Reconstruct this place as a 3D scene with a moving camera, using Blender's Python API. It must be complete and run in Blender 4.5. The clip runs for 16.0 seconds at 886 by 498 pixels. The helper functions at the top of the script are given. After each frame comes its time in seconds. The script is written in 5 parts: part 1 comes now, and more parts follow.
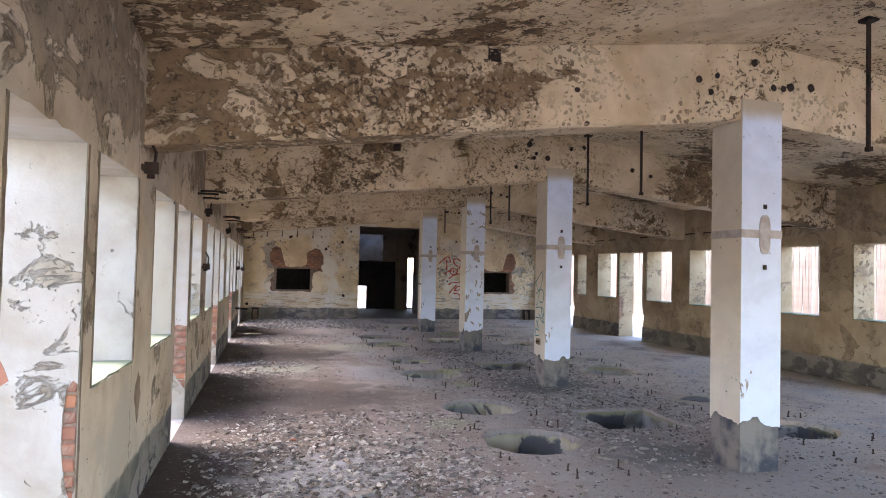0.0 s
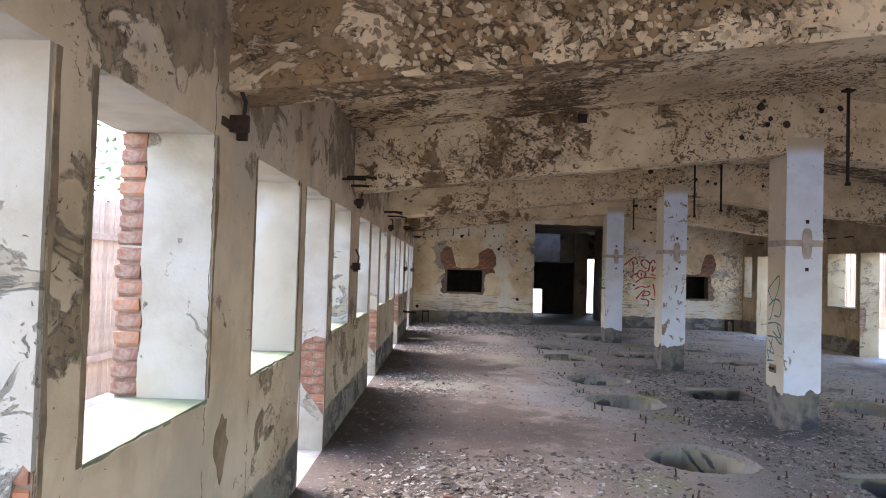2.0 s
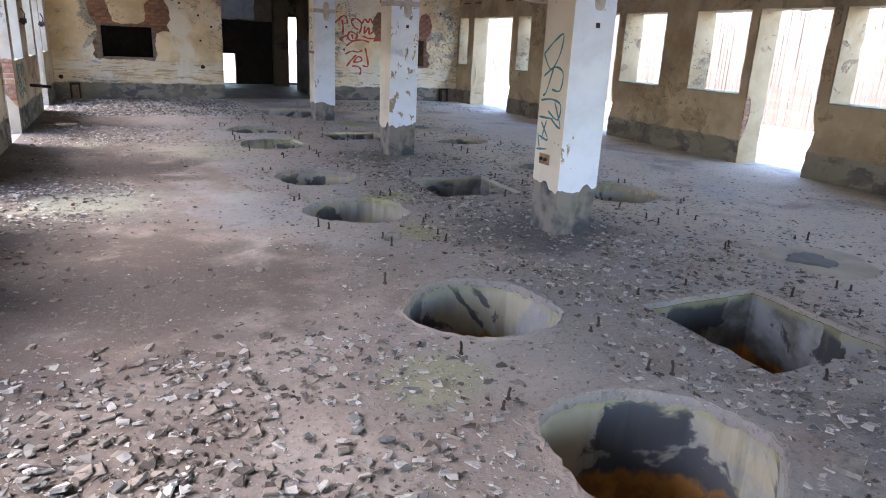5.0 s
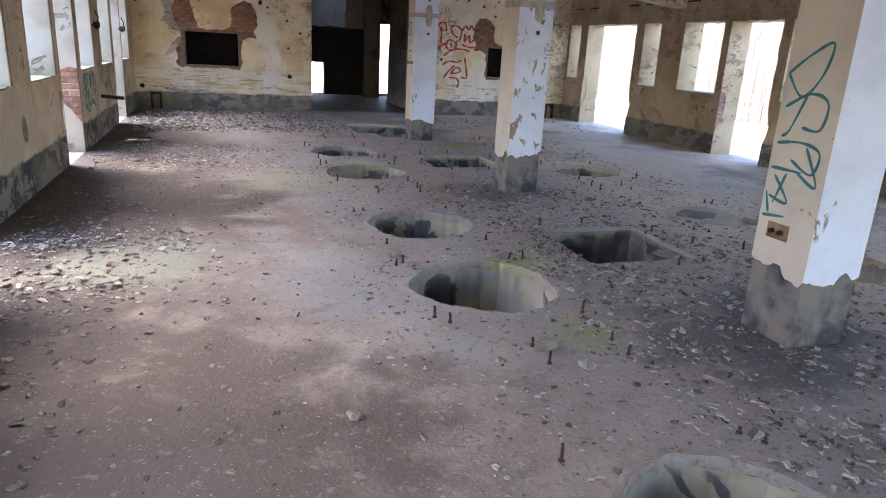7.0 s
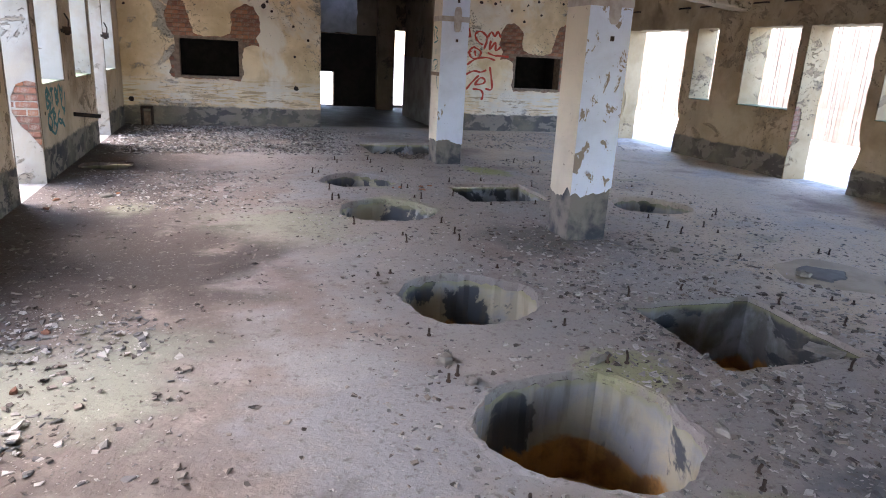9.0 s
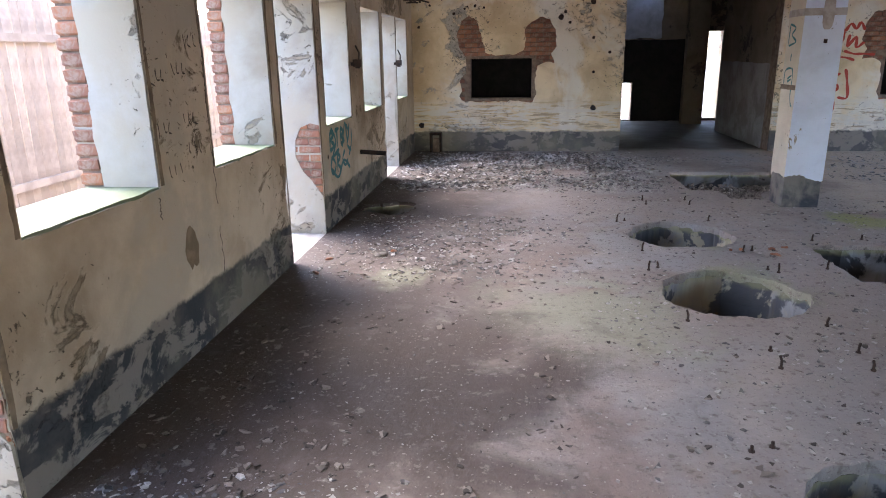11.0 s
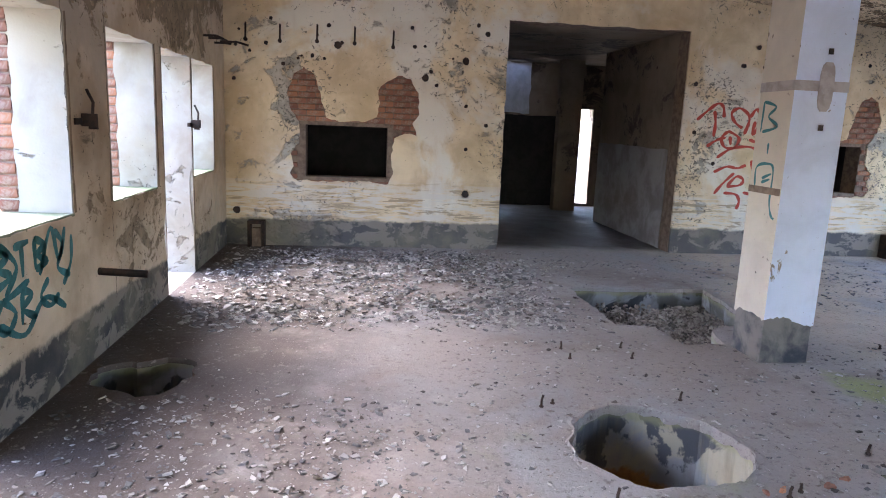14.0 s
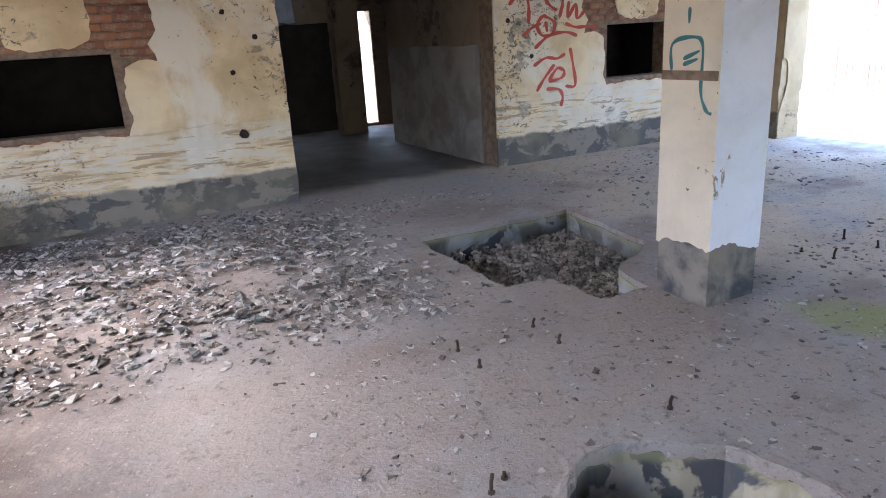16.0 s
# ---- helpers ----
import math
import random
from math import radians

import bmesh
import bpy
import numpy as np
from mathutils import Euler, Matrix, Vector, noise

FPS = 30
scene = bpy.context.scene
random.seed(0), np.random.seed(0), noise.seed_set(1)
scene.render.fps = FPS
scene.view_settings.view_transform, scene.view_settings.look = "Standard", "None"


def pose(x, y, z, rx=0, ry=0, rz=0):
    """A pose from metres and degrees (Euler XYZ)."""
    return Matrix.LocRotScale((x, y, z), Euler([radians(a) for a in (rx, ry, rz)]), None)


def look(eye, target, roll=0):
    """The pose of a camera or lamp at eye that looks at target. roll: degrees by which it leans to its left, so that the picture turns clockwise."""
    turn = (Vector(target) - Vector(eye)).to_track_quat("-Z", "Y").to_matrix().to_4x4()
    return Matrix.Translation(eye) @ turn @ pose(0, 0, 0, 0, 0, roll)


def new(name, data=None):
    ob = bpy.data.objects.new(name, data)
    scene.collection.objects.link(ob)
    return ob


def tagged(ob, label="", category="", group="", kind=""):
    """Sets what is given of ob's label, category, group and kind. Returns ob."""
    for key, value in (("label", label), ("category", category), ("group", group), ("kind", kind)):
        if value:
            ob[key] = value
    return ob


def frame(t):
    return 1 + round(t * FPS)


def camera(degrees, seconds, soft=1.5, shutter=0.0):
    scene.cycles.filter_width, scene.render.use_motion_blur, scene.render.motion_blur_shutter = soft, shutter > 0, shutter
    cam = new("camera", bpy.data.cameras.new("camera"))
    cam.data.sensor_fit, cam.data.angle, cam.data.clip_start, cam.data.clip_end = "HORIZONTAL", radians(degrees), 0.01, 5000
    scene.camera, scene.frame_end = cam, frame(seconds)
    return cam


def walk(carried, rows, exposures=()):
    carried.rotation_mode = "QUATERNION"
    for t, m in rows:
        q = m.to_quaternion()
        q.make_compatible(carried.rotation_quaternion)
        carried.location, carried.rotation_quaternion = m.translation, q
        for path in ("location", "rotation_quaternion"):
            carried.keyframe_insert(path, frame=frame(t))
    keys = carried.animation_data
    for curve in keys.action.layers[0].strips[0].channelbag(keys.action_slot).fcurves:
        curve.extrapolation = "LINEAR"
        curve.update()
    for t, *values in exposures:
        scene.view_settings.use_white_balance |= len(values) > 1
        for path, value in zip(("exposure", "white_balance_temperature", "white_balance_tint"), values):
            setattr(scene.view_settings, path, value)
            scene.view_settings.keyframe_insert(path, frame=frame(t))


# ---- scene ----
cam = camera(67.2, 16.0, 1.0)
PATH = [
    (0, (-0.123, 0.163, 1.655), (0.372, 2.1, 1.718), 1.3),
    (0.5, (-0.137, 0.549, 1.637), (0.171, 2.524, 1.691), 2.0),
    (1, (-0.067, 1.022, 1.637), (0.08, 3.016, 1.687), 1.7),
    (1.5, (0.054, 1.391, 1.655), (0.044, 3.39, 1.708), 1.7),
    (2, (0.09, 1.892, 1.647), (0.068, 3.891, 1.702), 1.7),
    (2.5, (0.225, 2.426, 1.631), (0.207, 4.425, 1.688), 1.4),
    (3, (0.304, 2.782, 1.654), (0.551, 4.766, 1.598), 2.0),
    (3.5, (0.409, 3.293, 1.606), (1.094, 5.145, 1.288), 2.0),
    (4, (0.514, 3.711, 1.555), (1.346, 5.45, 1.02), 2.7),
    (4.5, (0.532, 4.081, 1.542), (1.365, 5.799, 0.946), 2.8),
    (5, (0.515, 4.559, 1.548), (1.329, 6.288, 0.959), 2.7),
    (7.3, (0.762, 6.763, 1.529), (1.362, 8.582, 0.953), 3.2),
    (7.5, (0.768, 6.935, 1.548), (1.374, 8.752, 0.973), 3.3),
    (8, (0.855, 7.426, 1.509), (1.469, 9.242, 0.94), 3.4),
    (10.3, (0.943, 9.259, 1.626), (1.258, 11.151, 1.059), 0.7),
    (10.5, (0.893, 9.494, 1.641), (1.092, 11.4, 1.068), 0.3),
    (11, (0.86, 9.98, 1.656), (0.642, 11.888, 1.099), -0.9),
    (11.5, (0.784, 10.55, 1.613), (0.485, 12.45, 1.064), -0.5),
    (12, (0.836, 11.146, 1.617), (0.553, 13.051, 1.079), -0.1),
    (12.5, (0.841, 11.589, 1.652), (0.592, 13.507, 1.142), 0.2),
    (13, (0.787, 12.127, 1.7), (0.753, 14.082, 1.28), 1.1),
    (13.5, (0.817, 12.634, 1.671), (0.954, 14.594, 1.297), 1.7),
    (14, (0.789, 13.062, 1.646), (1.027, 15.014, 1.283), 2.4),
    (14.5, (0.824, 13.582, 1.641), (1.292, 15.494, 1.287), 3.0),
    (15, (0.897, 14.117, 1.606), (1.445, 16.008, 1.253), 3.1),
    (15.5, (0.862, 14.562, 1.568), (1.534, 16.396, 1.141), 1.0),
    (16, (0.904, 15.021, 1.537), (1.739, 16.737, 0.938), -3.6),
]
walk(cam, [(t, look(eye, target, roll)) for t, eye, target, roll in PATH],
     [(0, 4.04, 6750, 22), (1.0, 4.07, 6750, 22), (1.5, 3.55, 6750, 21), (2, 3.98, 6650, 20), (2.5, 4.04, 6650, 20), (3, 4.27, 6600, 20), (4, 4.48, 6500, 19), (4.5, 4.46, 6500, 19), (5, 4.30, 6500, 18), (7.5, 4.26, 6600, 20), (9.5, 4.36, 6600, 20),
      (10.5, 4.56, 6600, 20), (11, 4.22, 6450, 20), (12, 4.30, 6400, 20), (13, 4.44, 6300, 19), (13.5, 4.72, 6250, 19), (14, 4.72, 6300, 20), (14.5, 4.94, 6300, 21), (15.5, 4.95, 6400, 18), (16, 4.70, 6500, 18)])

# ---- light ----
world = bpy.data.worlds.new("sky")
scene.world = world
world.use_nodes = True
_wn = world.node_tree
_sky = _wn.nodes.new("ShaderNodeTexSky")
_sky.sky_type = "NISHITA"
_sky.sun_disc = False
_sky.sun_elevation = radians(41)
_sky.sun_rotation = radians(294)
_sky.air_density, _sky.dust_density, _sky.ozone_density = 1.0, 1.2, 0.7
_bg = _wn.nodes["Background"]
_bg.inputs["Strength"].default_value = 0.15
_wn.links.new(_sky.outputs[0], _bg.inputs["Color"])
sun_data = bpy.data.lights.new("sun", "SUN")
sun_data.energy, sun_data.angle, sun_data.color = 0.55, radians(36), (1.0, 0.97, 0.93)
sun = new("sun", sun_data)
sun.matrix_world = look((0, 0, 0), (0.66, -0.30, -0.63))

# ---- plan ----
WL, WR, YE = -0.99, 8.86, 21.96        # inner faces of the side walls and the end wall
XC = 3.935                              # line of columns and ridge
BAY, PIER0 = 4.16, 5.22                 # bay length, first column
SILL, HEAD = 1.01, 2.22
YB = PIER0 - 2 * BAY                    # rear wall
PIERS = [PIER0 + BAY * k for k in range(-1, 4)]
THICK = 0.42
EAVE, RIDGE, DEEP = 3.12, 3.68, 0.66    # slab underside at wall and ridge, depth of beams


# ---- materials ----
class Graph:
    """Small helper to wire a node material."""

    def __init__(self, name):
        self.mat = bpy.data.materials.new(name)
        self.mat.use_nodes = True
        self.tree = self.mat.node_tree
        self.tree.nodes.clear()
        self.out = self.tree.nodes.new("ShaderNodeOutputMaterial")
        self.bsdf = self.tree.nodes.new("ShaderNodeBsdfPrincipled")
        self.tree.links.new(self.bsdf.outputs[0], self.out.inputs[0])
        self.co = self.tree.nodes.new("ShaderNodeTexCoord").outputs["Object"]

    def put(self, socket, value):
        if isinstance(value, bpy.types.NodeSocket):
            self.tree.links.new(value, socket)
        elif isinstance(value, tuple) and len(value) == 3 and socket.type == "RGBA":
            socket.default_value = (*value, 1)
        else:
            socket.default_value = value

    def noise(self, scale, detail=4.0, rough=0.55, warp=0.0, co=None, dims=None):
        n = self.tree.nodes.new("ShaderNodeTexNoise")
        self.put(n.inputs["Vector"], co if co is not None else self.co)
        n.inputs["Scale"].default_value = scale
        n.inputs["Detail"].default_value = detail
        n.inputs["Roughness"].default_value = rough
        n.inputs["Distortion"].default_value = warp
        return n.outputs["Fac"]

    def stretch(self, x, y, z, shift=0.0):
        n = self.tree.nodes.new("ShaderNodeMapping")
        self.put(n.inputs["Vector"], self.co)
        n.inputs["Scale"].default_value = (x, y, z)
        n.inputs["Location"].default_value = (shift, shift * 0.7, shift * 1.3)
        return n.outputs[0]

    def cells(self, scale, co=None, feature="F1", out="Distance"):
        n = self.tree.nodes.new("ShaderNodeTexVoronoi")
        n.feature = feature
        self.put(n.inputs["Vector"], co if co is not None else self.co)
        n.inputs["Scale"].default_value = scale
        return n.outputs[out]

    def step(self, value, a, b, lo=0.0, hi=1.0):
        n = self.tree.nodes.new("ShaderNodeMapRange")
        n.interpolation_type = "SMOOTHSTEP"
        self.put(n.inputs[0], value)
        for i, v in zip((1, 2, 3, 4), (a, b, lo, hi)):
            n.inputs[i].default_value = v
        return n.outputs[0]

    def math(self, op, a, b=0.0):
        n = self.tree.nodes.new("ShaderNodeMath")
        n.operation = op
        self.put(n.inputs[0], a)
        self.put(n.inputs[1], b)
        return n.outputs[0]

    def mix(self, fac, a, b):
        n = self.tree.nodes.new("ShaderNodeMix")
        n.data_type = "RGBA"
        self.put(n.inputs[0], fac)
        self.put(n.inputs[6], a)
        self.put(n.inputs[7], b)
        return n.outputs[2]

    def axis(self, which):
        n = self.tree.nodes.new("ShaderNodeSeparateXYZ")
        self.put(n.inputs[0], self.co)
        return n.outputs[which]

    def random(self):
        return self.tree.nodes.new("ShaderNodeObjectInfo").outputs["Random"]

    def done(self, colour, rough=0.9, height=None, bump=0.3, dist=0.01, metal=0.0):
        self.put(self.bsdf.inputs["Base Color"], colour)
        self.put(self.bsdf.inputs["Roughness"], rough)
        self.put(self.bsdf.inputs["Metallic"], metal)
        if height is not None:
            b = self.tree.nodes.new("ShaderNodeBump")
            b.inputs["Strength"].default_value = bump
            b.inputs["Distance"].default_value = dist
            self.put(b.inputs["Height"], height)
            self.tree.links.new(b.outputs[0], self.bsdf.inputs["Normal"])
        return self.mat


def plaster(name, paint, under, flake=0.5, size=3.0, stain=(0.30, 0.22, 0.14), stains=0.5, dado=False, spots=True, second=None, crumb=0.66, high=0.0, end=False, ridge=False, bare=(0.04, 0.045, 0.052)):
    """Old painted plaster: stains, flaked areas, pits; with a dark painted foot where dado is set."""
    g = Graph(name)
    big = g.noise(0.55, 5, 0.6)
    mid = g.noise(2.3, 6, 0.6, 0.3)
    col = g.mix(g.step(mid, 0.35, 0.7), paint, tuple(c * k for c, k in zip(paint, (0.74, 0.69, 0.62))))
    if second:
        col = g.mix(g.step(g.noise(0.8, 6, 0.65, 0.4, g.stretch(1, 1, 1, 7)), 0.5, 0.62), col, second)
    col = g.mix(g.step(big, 0.5, 0.72, 0.0, stains), col, stain)
    streak = g.noise(3.0, 4, 0.6, 0.0, g.stretch(1, 1, 0.16, 3))
    col = g.mix(g.step(streak, 0.55, 0.8, 0.0, 0.45 * stains), col, stain)
    f1 = g.noise(size, 11, 0.70, 0.6, g.stretch(1, 1, 1.3, 11))
    area = g.step(g.noise(0.7, 3, 0.5, 0.0, g.stretch(1, 1, 1, 5)), 0.35, 0.65, -0.07, 0.09)
    fl = g.math("ADD", f1, area)
    if ridge:
        mid_x = g.math("ABSOLUTE", g.math("SUBTRACT", g.axis(0), XC))
        fl = g.math("ADD", fl, g.step(mid_x, 0.6, 3.2, -0.085, 0.02))
        fl = g.math("ADD", fl, g.step(g.noise(0.8, 4, 0.55, 0.2, g.stretch(1, 1, 1, 31)), 0.40, 0.62, -0.05, 0.075))
    if high:
        fl = g.math("ADD", fl, g.step(g.axis(2), 2.1, 2.6, 0.0, high))
    if end:
        corner = g.math("ADD", g.axis(0), g.math("MULTIPLY", g.noise(1.7, 5, 0.6), -1.5))
        fl = g.math("ADD", fl, g.step(corner, -1.2, -0.4, 0.07, 0.0))
    edge = 0.66 - 0.18 * flake
    lost = g.step(fl, edge, edge + 0.05)
    dim = g.mix(g.step(g.noise(7.0, 5), 0.35, 0.7), under, tuple(c * 0.6 for c in under))
    col = g.mix(lost, col, dim)
    rim = g.math("MULTIPLY", g.step(fl, edge - 0.03, edge), g.step(fl, edge, edge + 0.03, 1.0, 0.0))
    col = g.mix(g.math("MULTIPLY", rim, 0.12), col, tuple(min(1, c * 1.15) for c in paint))
    hgt = g.math("MULTIPLY", lost, -1.0)
    if spots:
        pit = g.step(g.cells(1.7, g.stretch(1, 1, 1, 2)), 0.03, 0.05, 1.0, 0.0)
        col = g.mix(pit, col, (0.05, 0.035, 0.025))
        # dark specks: crumbled spots plus painted shade under curled flakes
        crumbs = g.step(g.math("ADD", g.noise(17, 5, 0.65, 1.2, g.stretch(1, 1, 1.2, 8)), g.math("MULTIPLY", area, 0.8)), crumb, crumb + 0.03)
        col = g.mix(g.math("MULTIPLY", crumbs, 0.9), col, tuple(c * 0.28 for c in under))
        hgt = g.math("SUBTRACT", hgt, g.math("MULTIPLY", crumbs, 0.6))
    if end:
        low = g.math("MULTIPLY", g.step(g.axis(2), 0.3, 0.42), g.step(g.axis(2), 0.72, 0.95, 1.0, 0.0))
        slip = g.noise(3.0, 6, 0.65, 0.3, g.stretch(0.8, 1, 7.0, 6))
        col = g.mix(g.math("MULTIPLY", low, g.step(slip, 0.50, 0.54, 0.0, 0.8)), col, (0.70, 0.66, 0.58))
        col = g.mix(g.math("MULTIPLY", low, g.step(slip, 0.44, 0.41, 0.0, 0.8)), col, (0.36, 0.28, 0.18))
    if dado:
        line = g.math("ADD", g.axis(2), g.math("MULTIPLY", g.noise(2.6, 7, 0.7), -0.16))
        foot = g.step(line, 0.25, 0.29, 1.0, 0.0)
        worn = g.step(g.noise(3.1, 7, 0.65, 0.5, g.stretch(1, 1, 1.5, 4)), 0.46, 0.52)
        footc = g.mix(worn, (0.25, 0.225, 0.195), bare)
        footc = g.mix(g.step(g.noise(1.3, 6, 0.6), 0.4, 0.7), footc, (0.22, 0.20, 0.15))
        col = g.mix(foot, col, footc)
    fine = g.noise(60, 4, 0.6)
    hgt = g.math("ADD", hgt, g.math("MULTIPLY", fine, 0.12))
    hgt = g.math("ADD", hgt, g.math("MULTIPLY", mid, 0.35))
    return g.done(col, 0.92, hgt, 0.9, 0.014)


M_WALL = plaster("wall_plaster", (0.56, 0.45, 0.30), (0.42, 0.325, 0.21), 0.36, 1.8, dado=True, stains=1.0, stain=(0.26, 0.19, 0.12), crumb=0.675, high=0.06, bare=(0.10, 0.09, 0.08), second=(0.43, 0.34, 0.225))
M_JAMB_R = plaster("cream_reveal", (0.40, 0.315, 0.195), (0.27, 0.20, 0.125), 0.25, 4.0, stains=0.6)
M_WALL_L = plaster("side_wall_plaster", (0.66, 0.555, 0.415), (0.34, 0.265, 0.175), 0.32, 2.4, dado=True, stains=0.9, crumb=0.66, high=0.15, second=(0.50, 0.43, 0.33))
M_END = plaster("end_wall_plaster", (0.80, 0.66, 0.44), (0.48, 0.43, 0.35), 0.30, 2.2, stains=0.6, stain=(0.44, 0.30, 0.16), crumb=0.625, end=True, dado=True, bare=(0.10, 0.10, 0.10), second=(0.78, 0.73, 0.62))
M_CEIL = plaster("ceiling_plaster", (0.74, 0.59, 0.40), (0.22, 0.135, 0.07), 0.62, 5.5, stains=0.55, crumb=0.57, ridge=True)
M_BEAM = plaster("beam_plaster", (0.72, 0.575, 0.39), (0.29, 0.19, 0.10), 0.55, 3.6, stains=0.5, crumb=0.595, ridge=True)
M_REVEAL = plaster("reveal_limewash", (0.43, 0.415, 0.365), (0.33, 0.285, 0.21), 0.20, 3.4, stains=0.6, stain=(0.34, 0.28, 0.19), crumb=0.69, second=(0.40, 0.36, 0.28))
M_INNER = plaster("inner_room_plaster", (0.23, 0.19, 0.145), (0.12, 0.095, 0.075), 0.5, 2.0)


# stains on the floor, with painted shade at left and painted light at right: place, radius, tone
STAINS_AND_SHADING = [(4.3, 16.9, 0.42, (0.22, 0.25, 0.075)), (-0.1, 14.9, 0.35, (0.20, 0.21, 0.15)), (0.15, 11.35, 0.8, (0.215, 0.23, 0.185)), (1.4, 14.2, 0.9, (0.27, 0.275, 0.21)),
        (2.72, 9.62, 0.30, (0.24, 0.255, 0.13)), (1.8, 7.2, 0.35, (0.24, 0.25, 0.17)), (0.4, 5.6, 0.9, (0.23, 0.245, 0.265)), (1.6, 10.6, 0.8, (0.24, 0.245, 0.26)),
        # the last three here paint in light from the right openings
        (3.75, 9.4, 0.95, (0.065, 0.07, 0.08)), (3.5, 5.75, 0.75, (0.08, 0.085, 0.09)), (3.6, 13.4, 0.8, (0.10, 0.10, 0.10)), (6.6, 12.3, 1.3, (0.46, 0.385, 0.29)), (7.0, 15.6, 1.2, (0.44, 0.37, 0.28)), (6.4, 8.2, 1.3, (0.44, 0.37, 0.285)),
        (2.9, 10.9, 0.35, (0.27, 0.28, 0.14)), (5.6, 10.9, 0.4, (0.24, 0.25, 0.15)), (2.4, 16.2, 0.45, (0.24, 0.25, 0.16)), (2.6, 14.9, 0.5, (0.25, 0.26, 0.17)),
        # the first two add painted shade to dirt by the left piers
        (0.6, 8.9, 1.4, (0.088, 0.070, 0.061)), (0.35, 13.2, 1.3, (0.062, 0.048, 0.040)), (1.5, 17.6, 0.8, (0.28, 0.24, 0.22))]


def floor_material():
    g = Graph("dusty_concrete")
    a, b, c = g.noise(0.45, 6, 0.6), g.noise(2.1, 7, 0.62, 0.3), g.noise(14, 5, 0.65)
    col = g.mix(g.step(a, 0.35, 0.65), (0.34, 0.288, 0.255), (0.275, 0.265, 0.262))
    # left floor darkened, right floor paled: dirt tones plus painted shade and window light
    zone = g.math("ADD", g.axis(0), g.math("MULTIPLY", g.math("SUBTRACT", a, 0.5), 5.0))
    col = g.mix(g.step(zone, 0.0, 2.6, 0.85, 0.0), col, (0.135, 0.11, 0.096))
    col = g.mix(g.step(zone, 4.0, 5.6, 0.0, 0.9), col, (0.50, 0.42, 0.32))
    col = g.mix(g.step(b, 0.45, 0.75, 0.0, 0.6), col, (0.38, 0.335, 0.30))
    col = g.mix(g.step(g.noise(0.9, 5, 0.6, 0.2, g.stretch(1, 1, 1, 9)), 0.52, 0.70, 0.0, 0.85), col, (0.215, 0.167, 0.142))
    col = g.mix(g.step(g.noise(1.1, 5, 0.6, 0.3, g.stretch(1, 1, 1, 17)), 0.62, 0.76, 0, 0.75), col, (0.18, 0.205, 0.105))
    col = g.mix(g.step(g.noise(0.75, 5, 0.6, 0.3, g.stretch(1, 1, 1, 27)), 0.52, 0.64, 0.0, 0.6), col, (0.31, 0.318, 0.325))
    # machine strip between the pits: darker, bluish
    strip = g.math("ABSOLUTE", g.math("SUBTRACT", g.axis(0), 3.2))
    strip = g.math("ADD", strip, g.math("MULTIPLY", g.math("SUBTRACT", b, 0.5), 2.4))
    col = g.mix(g.step(strip, 0.7, 2.0, 0.3, 0.0), col, (0.145, 0.145, 0.145))
    # dark silt along the window side, the shade under the sills added to its colour
    silt_shade = g.math("ADD", g.axis(0), g.math("MULTIPLY", g.math("SUBTRACT", b, 0.5), 2.4))
    col = g.mix(g.step(silt_shade, -0.3, 1.1, 0.95, 0.0), col, (0.062, 0.046, 0.038))
    for px, py, pr, tone in STAINS_AND_SHADING:
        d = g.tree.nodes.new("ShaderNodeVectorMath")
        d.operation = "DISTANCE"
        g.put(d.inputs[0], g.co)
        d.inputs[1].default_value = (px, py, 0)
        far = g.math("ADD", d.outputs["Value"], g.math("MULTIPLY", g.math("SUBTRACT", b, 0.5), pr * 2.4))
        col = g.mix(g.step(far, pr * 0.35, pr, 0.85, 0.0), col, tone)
    col = g.mix(g.step(c, 0.56, 0.68, 0.0, 0.65), col, (0.10, 0.083, 0.073))
    col = g.mix(g.step(c, 0.42, 0.34, 0.0, 0.35), col, (0.33, 0.30, 0.27))
    col = g.mix(g.step(g.noise(45, 2, 0.5), 0.66, 0.72, 0.0, 0.5), col, (0.44, 0.415, 0.38))
    col = g.mix(g.step(g.noise(95, 3, 0.6), 0.60, 0.70, 0.0, 0.4), col, (0.08, 0.07, 0.062))
    pits = g.noise(30, 6, 0.7, 0.4, g.stretch(1, 1, 1, 21))
    col = g.mix(g.step(pits, 0.55, 0.66, 0.0, 0.5), col, (0.10, 0.088, 0.078))
    # much darker brown on the passage floor, past the end wall
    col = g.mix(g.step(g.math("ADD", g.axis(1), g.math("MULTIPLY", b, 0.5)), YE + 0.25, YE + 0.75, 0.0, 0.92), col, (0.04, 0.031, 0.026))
    h = g.math("ADD", g.math("MULTIPLY", c, 0.6), g.math("MULTIPLY", g.noise(70, 4, 0.6), 0.25))
    h = g.math("ADD", h, g.math("MULTIPLY", pits, 0.6))
    return g.done(col, g.step(b, 0.35, 0.65, 0.70, 0.92), h, 0.5, 0.022)


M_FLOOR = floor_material()


